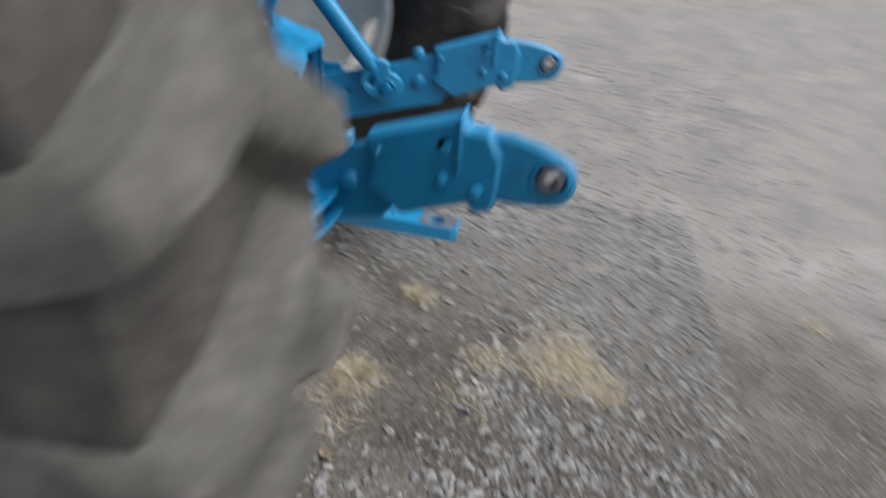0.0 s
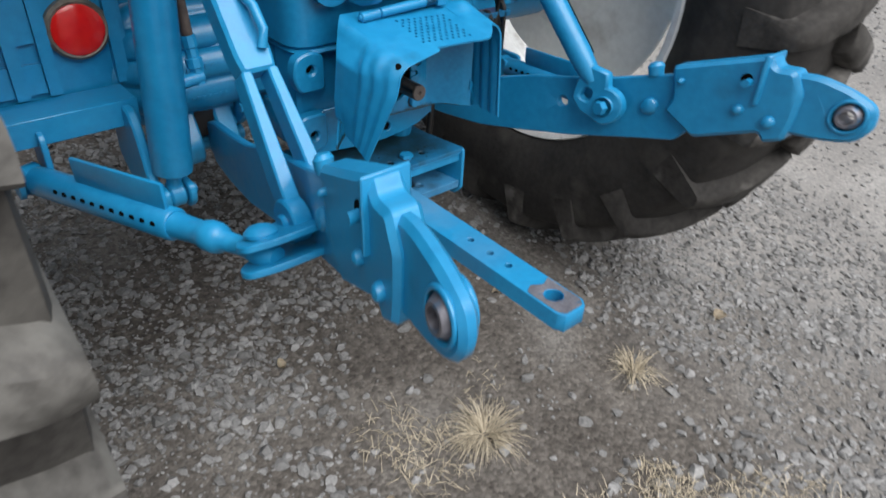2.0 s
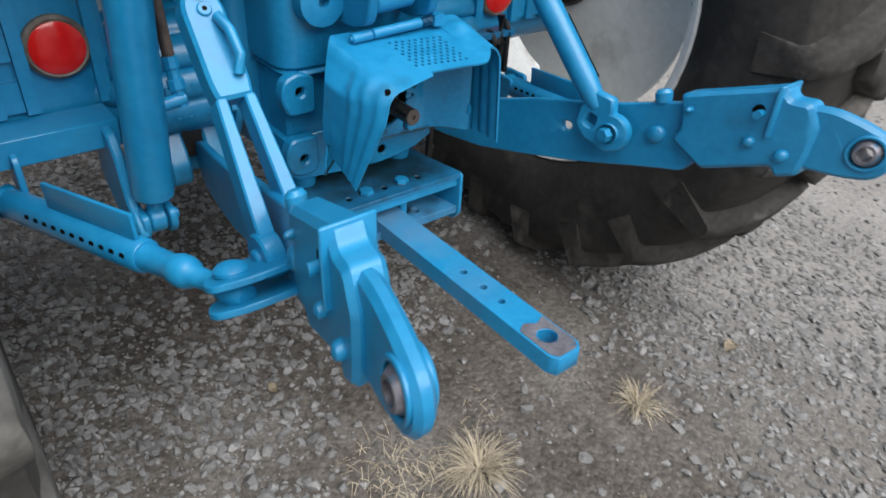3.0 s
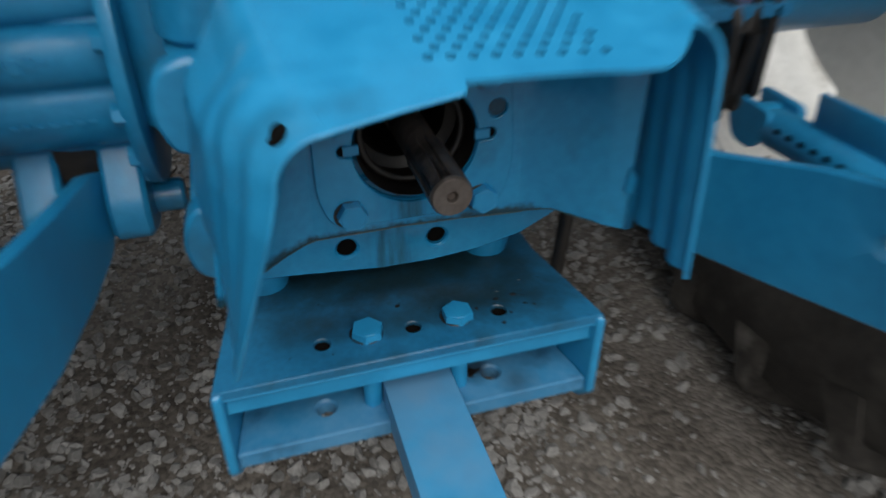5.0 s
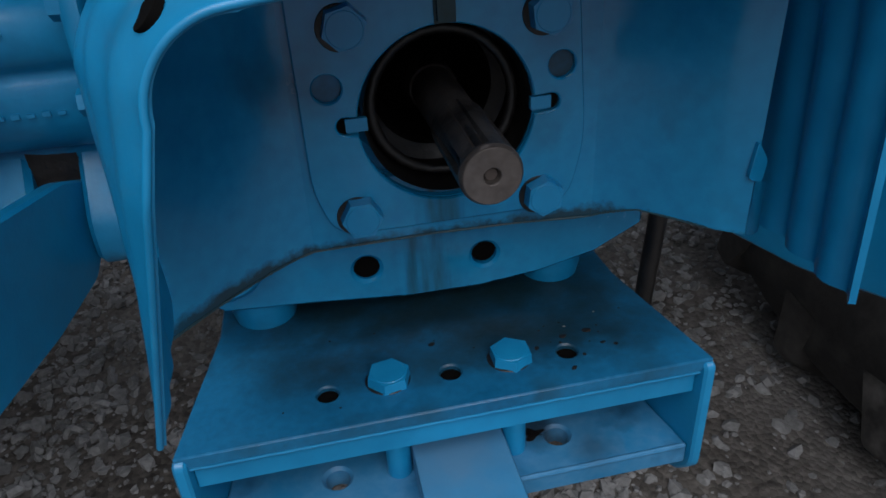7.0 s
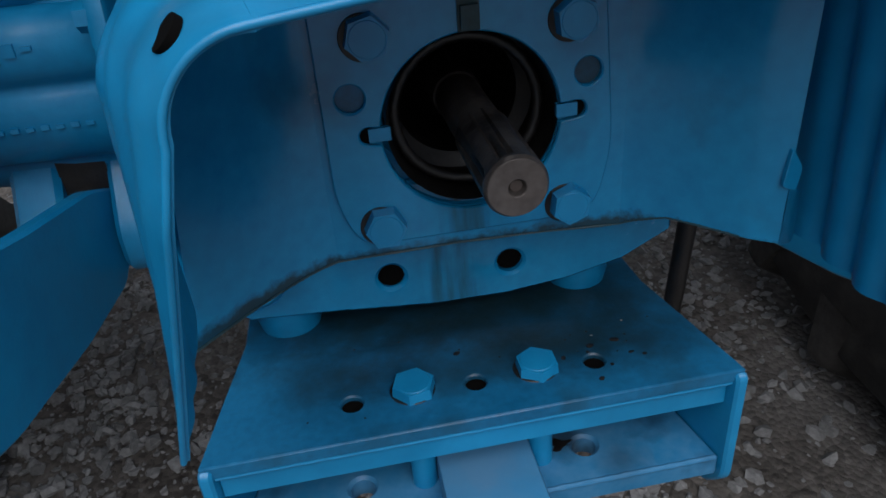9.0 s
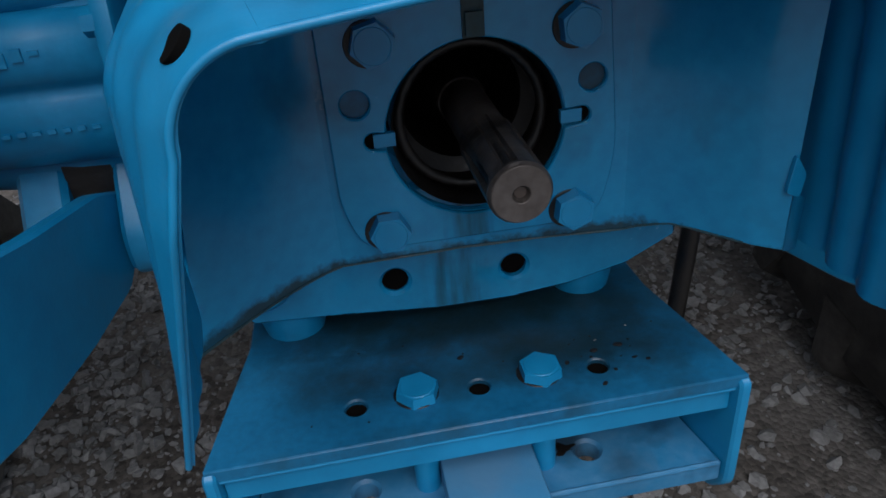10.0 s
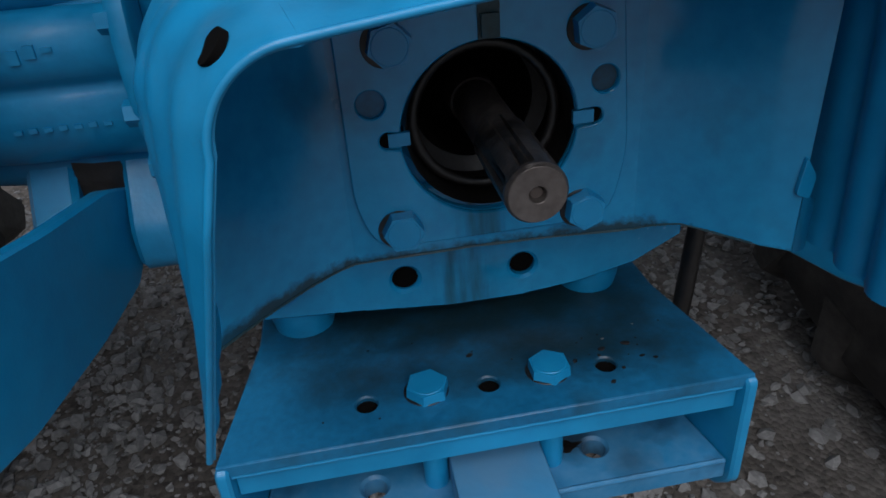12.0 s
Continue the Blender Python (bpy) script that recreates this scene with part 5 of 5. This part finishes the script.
def wheel(s):
    axle_at = Vector((s * 1.078, 0.446, 1.005))
    large = 1.075 if s < 0 else 1.12
    grow = 0.045 if s < 0 else 0.02                                 # the far tyre is less worn
    drop, count, tall = (0.026, 21, 0.062) if s < 0 else (0.05, 21, 0.05)      # the near tyre has a square shoulder and coarse lugs
    m = axis_frame(axle_at, axle_at + Vector((s, 0, 0)))           # local z outwards
    flat = m.to_3x3().inverted()
    m = m @ Matrix.Diagonal((large, large, 1, 1))
    rim_prof = [(0.535, -0.205), (0.54, -0.198), (0.532, -0.19), (0.508, -0.188), (0.5, -0.165), (0.494, -0.12), (0.48, -0.10), (0.46, -0.08), (0.45, -0.02), (0.465, 0.05), (0.494, 0.12),
                (0.5, 0.165), (0.508, 0.188), (0.532, 0.19), (0.54, 0.198), (0.535, 0.205), (0.52, 0.2), (0.496, 0.18), (0.488, 0.13), (0.458, 0.05), (0.442, -0.02), (0.45, -0.08),
                (0.47, -0.105), (0.487, -0.13), (0.494, -0.18), (0.52, -0.198), (0.535, -0.205)]
    rim_prof = [(r - (0.0 if s < 0 or r < 0.5 else 0.02), h) for r, h in rim_prof]
    w = part("wheel", lathe(rim_prof, m, 72), RIM_OLD, tractor, "rear wheel with a cream rim and silver disc")
    # dished disc held to the rim by four wide lugs, with open gaps between
    edge = []
    for i in range(180):
        a = 2 * math.pi * i / 180
        far = min(abs((math.degrees(a) - c + 180) % 360 - 180) for c in (262, 357, 87, 165))
        t = min(1.0, max(0.0, (far - 20) / 8.0))
        r = 0.4475 - (0.125 if 270 < math.degrees(a) < 350 else 0.045) * t * t * (3 - 2 * t)
        p = flat @ Vector((0, r * math.cos(a), r * math.sin(a)))
        edge.append((p.x, p.y))
    disc = plate(edge, 0.012, (), Matrix.Translation((0, 0, -0.03)), 0.003)
    bmesh.ops.transform(disc, matrix=m, verts=disc.verts)
    part("disc", disc, RIM, w, "silver painted wheel disc")
    hub_m = Matrix.Translation((0, 0.03, 0.04)) @ m
    part("hub_ring", lathe([(0.235, -0.028), (0.215, -0.036), (0.18, -0.052), (0.145, -0.060), (0.12, -0.060), (0.0, -0.045)], hub_m, 48), RIM, w)
    part("hub", lathe([(0.118, -0.040), (0.118, -0.085), (0.110, -0.094), (0.085, -0.097), (0.0, -0.097)], hub_m, 48), GREASE, w, "dark oily hub")
    stem = m @ (flat @ Vector((0, -0.41, 0.02)))
    part("valve_stem", rod(stem + Vector((0, -0.03, 0)), stem + Vector((-s * 0.04, 0.012, 0)), 0.006), GREASE, w)
    down = flat @ Vector((0, 0, -1))
    for i in range(16):
        rnd = random.Random(40 + i)
        bm = bmesh.new()
        bmesh.ops.create_icosphere(bm, subdivisions=2, radius=rnd.uniform(0.006, 0.018))
        for v in bm.verts:
            v.co *= 1 + 0.5 * noise.noise(v.co * 70 + Vector((i, 0, 0)))
            v.co.z *= 0.5
        ang = math.atan2(down.y, down.x) + rnd.uniform(-0.7, 0.7)
        bmesh.ops.transform(bm, matrix=m @ Matrix.Translation((0.455 * math.cos(ang), 0.455 * math.sin(ang), rnd.uniform(-0.15, -0.05))), verts=bm.verts)
        part("mud_clod", bm, MUD, w)
    side = [(0.535 - grow, -0.19), (0.56 - grow, -0.215), (0.61, -0.243), (0.66, -0.249), (0.72, -0.244), (0.765 + grow, -0.236), (carcass_r(0.225, grow, drop), -0.226)]
    crown = [(carcass_r(u, grow, drop), u) for u in [-0.2 + 0.4 * i / 14 for i in range(15)]]
    rubber, worn = (RUBBER_DUSTY, RUBBER_LUG) if s < 0 else (RUBBER_DARK, RUBBER_DUST_LUG)
    tyre = part("tyre", lathe(side + crown + [(r, -u) for r, u in side[::-1]], m, 96), rubber, tractor,
                "dusty grey tractor tyre with worn lugs" if s < 0 else "black tractor tyre with dust on its lugs", 60)
    # lugs: a block from each shoulder to past the middle of the tread
    spin, lag = (radians(12.5), 0.25) if s < 0 else (radians(1.0), 0.5)
    rear, up = flat @ Vector((0, -1, 0)), flat @ Vector((0, 0, 1))
    for half in (-1, 1):
        for k in range(count):
            base = 2 * math.pi * (k + (lag if half > 0 else 0.0)) / count + spin
            bm = bmesh.new()
            prev = None
            for i in range(9):
                f = i / 8                                         # 0 at the shoulder, 1 at the nose
                u = half * (0.243 - 0.285 * f)
                arc = 0.07 * f + 0.05 * f * f
                wide = (0.03 if s < 0 else 0.024) + 0.018 * min(1.0, f * 1.6) - (0.006 if i == 8 else 0)
                tread = carcass_r(min(0.235, abs(u)), grow, drop)
                top = tread + tall - 0.006 * f - (0.004 if i in (0, 8) else 0)
                low = 0.70 if i == 0 else tread - 0.012
                flare = 0.03 if i == 0 or s < 0 else 0.016
                ring = []
                for da, r in ((-wide - flare, low), (-wide - 0.003, top - 0.012), (-wide + 0.004, top - 0.001), (0.0, top), (wide - 0.004, top - 0.001), (wide + 0.003, top - 0.012), (wide + flare, low)):
                    p = Vector((u * 26, k * 3.1 + da * 30, half * 5 + s))
                    ang = (arc + da + 0.005 * noise.noise(p)) / 0.86 + base
                    rr = r + 0.005 * noise.noise(p * 1.7)
                    out = 0.006 * half if i == 0 and r < 0.75 else 0.0
                    ring.append(bm.verts.new((rear * math.cos(ang) + up * math.sin(ang)) * rr + Vector((0, 0, u + out + 0.003 * noise.noise(p * 2.3)))))
                if prev:
                    for a in range(6):
                        bm.faces.new((prev[a], prev[a + 1], ring[a + 1], ring[a]))
                else:
                    bm.faces.new(ring)
                prev = ring
            bm.faces.new(prev[::-1])
            bmesh.ops.transform(bm, matrix=m, verts=bm.verts)
            part("tread_lug", bm, worn, tyre, "", 58)
    return w


def upper_shade():
    """Unseen deck, bonnet and fender arcs, added to shade the rear end from above."""
    deck = part("seat_deck", box((-0.80, 0.06, 1.43), (0.80, 1.0, 1.47), 0.01), BLUE, tractor)
    part("hood", plate(rounded([(-0.27, 0.78), (0.27, 0.78), (0.3, 1.2), (0.2, 1.46), (-0.2, 1.46), (-0.3, 1.2)], 0.09, 5), 1.6, (), Matrix.Translation((0, 2.6, 0)) @ XZ, 0.03), BLUE, deck)
    for s in (-1, 1):
        bm = plate([(0.40 - 0.93 * math.cos(radians(a)), 0.9 + 0.93 * math.sin(radians(a))) for a in range(50, 151, 10)] +
                   [(0.40 - 0.915 * math.cos(radians(a)), 0.9 + 0.915 * math.sin(radians(a))) for a in range(150, 49, -10)], 0.5, (),
                   Matrix.Translation((s * 1.09 - 0.25, 0, 0)) @ YZ, 0.0)
        part("fender_top", bm, BLUE, deck)


upper_shade()
drawbar_hanger()
drawbar()
pto()
pto_shield()
housing()
for side in (-1, 1):
    axle(side)
    lower_link(side)
    stabilizer(side)
    wheel(side)
lift_ram(-1)
lift_rod_fork(-1)
lift_rod_round(1)
part("hanging_rod", rod((0.247, 0.2, 0.56), (0.266, 0.2, 0.84), 0.0098), GREASE, tractor, "thin dark steel rod hanging beside the drawbar hanger")


# ---- loose things on the ground ----
def grass_blades(verts, faces, x, y, blades, reach, height, seed, label):
    rnd = random.Random(seed)
    for b in range(blades):
        a = rnd.uniform(0, 2 * math.pi)
        if label == FLAT:                                # matted: blades lie every way
            r0, far, a2 = reach * rnd.random() ** 0.6, reach * rnd.uniform(0.15, 0.55), rnd.uniform(0, 2 * math.pi)
            h = height * rnd.uniform(0.05, 0.55)
        else:
            r0, far, a2 = reach * 0.28 * rnd.random() ** 0.7, reach * rnd.uniform(0.35, 1.0), a + rnd.gauss(0, 0.5)
            h = height * rnd.uniform(0.25, 1.0)
        bx, by = x + r0 * math.cos(a), y + r0 * math.sin(a)
        w = rnd.uniform(0.0008, 0.0018)
        nx, ny = -math.sin(a2) * w, math.cos(a2) * w
        curl = rnd.uniform(0.7, 1.8)
        base = len(verts)
        for i in range(5):
            f = i / 4
            px, py = bx + far * f * math.cos(a2), by + far * f * math.sin(a2)
            pz = ground_z(px, py) + 0.003 + h * math.sin(min(math.pi, f * math.pi * curl * 0.6)) * (1 - 0.25 * f)
            k = 1 - 0.8 * f
            verts += [(px + nx * k, py + ny * k, pz), (px - nx * k, py - ny * k, pz)]
        faces += [(base + 2 * i, base + 2 * i + 1, base + 2 * i + 3, base + 2 * i + 2) for i in range(4)]


def grass(name, label, verts, faces, **more):
    me = bpy.data.meshes.new(name)
    me.from_pydata(verts, [], faces)
    me.materials.append(STRAW)
    return tagged(new(name, me), label, "grass tuft" if name == "grass_tuft" else "grass", **more)


SMALL = "small spidery tuft of dry yellow grass in the dirt"
FLAT = "flattened patch"
matted = ([], [])
for i, (x, y, n, r, h, label) in enumerate((
        (0.115, -0.265, 300, 0.13, 0.055, "round tuft of dry straw grass lying on gravel"), (0.69, -0.37, 150, 0.11, 0.05, SMALL),
        (0.45, -0.98, 500, 0.12, 0.06, FLAT), (0.58, -1.02, 600, 0.12, 0.06, FLAT), (0.45, -1.13, 600, 0.11, 0.06, FLAT), (0.42, -0.70, 260, 0.09, 0.05, FLAT),
        (0.60, -0.89, 150, 0.12, 0.04, FLAT), (0.70, -1.0, 150, 0.14, 0.05, FLAT), (-0.10, -0.14, 120, 0.13, 0.03, FLAT), (-0.06, -0.25, 100, 0.12, 0.03, FLAT), (0.21, -0.66, 90, 0.14, 0.03, FLAT),
        (0.50, -0.86, 160, 0.12, 0.04, FLAT), (1.37, -2.2, 70, 0.12, 0.04, SMALL), (0.24, -0.12, 30, 0.08, 0.02, FLAT))):
    if label == FLAT:
        grass_blades(*matted, x, y, n, r, h, 300 + i, label)
    else:
        blade = ([], [])
        grass_blades(*blade, x, y, n, r, h, 300 + i, label)
        grass("grass_tuft", label, *blade, group="dry grass tufts")
grass("matted_grass", "flattened patches of dry straw-coloured grass on the gravel", *matted, kind="stuff")


def dry_leaf(x, y, size, turn, seed):
    rnd = random.Random(seed)
    bm = bmesh.new()
    rows = []
    for i in range(8):
        f = i / 7
        w = size * 0.42 * math.sin(math.pi * min(1, f * 0.92 + 0.06)) ** 0.8
        z = 0.006 + 0.012 * math.sin(f * 3 + seed) ** 2
        rows.append([bm.verts.new((size * (f - 0.5), k * w, z + 0.01 * abs(k) ** 2 + rnd.uniform(0, 0.002))) for k in (-1, -0.5, 0, 0.5, 1)])
    for a, b in zip(rows, rows[1:]):
        for i in range(4):
            bm.faces.new((a[i], a[i + 1], b[i + 1], b[i]))
    bmesh.ops.solidify(bm, geom=bm.faces[:], thickness=0.0006)
    bmesh.ops.transform(bm, matrix=Matrix.Translation((x, y, ground_z(x, y))) @ pose(0, 0, 0, 5, -6, turn), verts=bm.verts)
    return tagged(part("dry_leaf", bm, LEAF), "curled dry pale brown leaf on the gravel", "leaf", group="fallen leaves")


for i, (x, y, size) in enumerate(((1.18, -0.385, 0.055), (-0.245, -0.29, 0.05), (-0.24, 0.28, 0.035), (0.55, 0.15, 0.03))):
    dry_leaf(x, y, size, 50 * i, i)

# ---- gravel: the nearest stones one by one, the rest as one mass ----
ICO = bmesh.new()
bmesh.ops.create_icosphere(ICO, subdivisions=1, radius=1.0)
ICO_V = np.array([v.co[:] for v in ICO.verts])
ICO_F = np.array([[v.index for v in f.verts] for f in ICO.faces])
ICO.free()


def stone_shape(rng):
    v = ICO_V * rng.uniform(0.6, 1.15, (len(ICO_V), 1))
    v = v * np.array([1.0, rng.uniform(0.55, 0.95), rng.uniform(0.42, 0.8)])
    a, tip = rng.uniform(0, 2 * np.pi), rng.uniform(-0.45, 0.45)
    v = v @ np.array([[np.cos(tip), 0, np.sin(tip)], [0, 1, 0], [-np.sin(tip), 0, np.cos(tip)]]).T
    return v @ np.array([[np.cos(a), -np.sin(a), 0], [np.sin(a), np.cos(a), 0], [0, 0, 1]]).T


def build_gravel():
    rng = np.random.default_rng(5)
    shapes = [stone_shape(rng) for _ in range(48)]
    spots = []
    for x0, x1, y0, y1, tries, small, large in ((-1.5, 2.4, -1.7, 2.0, 82000, 0.0048, 0.025), (2.0, 7.0, -3.0, 6.0, 15000, 0.008, 0.024),
                                                (-1.5, 2.4, -3.4, -1.7, 9000, 0.005, 0.018)):
        for _ in range(tries):
            x, y = rng.uniform(x0, x1), rng.uniform(y0, y1)
            fade = min(1.0, (2.4 - x) / 0.9 + 0.08, (2.0 - y) / 0.5 + 0.05, (x + 1.5) / 0.5, (y + 1.8) / 0.4 + 0.3) if y0 > -2 else min(1.0, (x + 1.6) / 0.6, (y - y0) / 0.8, (y1 - y) / 0.8 + (0.3 if y1 < 0 else 0.0), (x1 - x) / 1.5)
            if rng.random() < gravelled(x, y) * fade:
                spots.append((x, y, small + (large - small) * rng.random() ** 3.0))
    verts, faces, base = [], [], 0
    singles = []
    for i, (x, y, r) in enumerate(spots):
        if len(singles) < 300 and r > 0.0172 and -0.6 < x < 0.9 and -1.2 < y < 0.2:
            singles.append((x, y, r))
            continue
        v = shapes[i % 48] * r + np.array([x, y, ground_z(x, y) + r * 0.1])
        verts.append(v)
        faces.append(ICO_F + base)
        base += len(v)
    me = bpy.data.meshes.new("gravel")
    v, f = np.concatenate(verts), np.concatenate(faces)
    me.from_pydata(v.tolist(), [], f.tolist())
    me.set_sharp_from_angle(angle=radians(33))
    me.materials.append(STONE)
    tagged(new("gravel", me), "loose grey crushed stone strewn over the dirt yard", "gravel", kind="stuff")
    shared = []
    for j in range(8):
        sm = bpy.data.meshes.new("stone")
        sm.from_pydata(shapes[j].tolist(), [], ICO_F.tolist())
        sm.set_sharp_from_angle(angle=radians(33))
        sm.materials.append(STONE_ONE)
        shared.append(sm)
    for j, (x, y, r) in enumerate(singles):
        ob = new("stone", shared[j % 8])
        ob.parent = ground
        ob.matrix_basis = Matrix.LocRotScale((x, y, ground_z(x, y) + r * 0.1), Euler((0, 0, j * 1.3)), (r * 1.15,) * 3)


build_gravel()
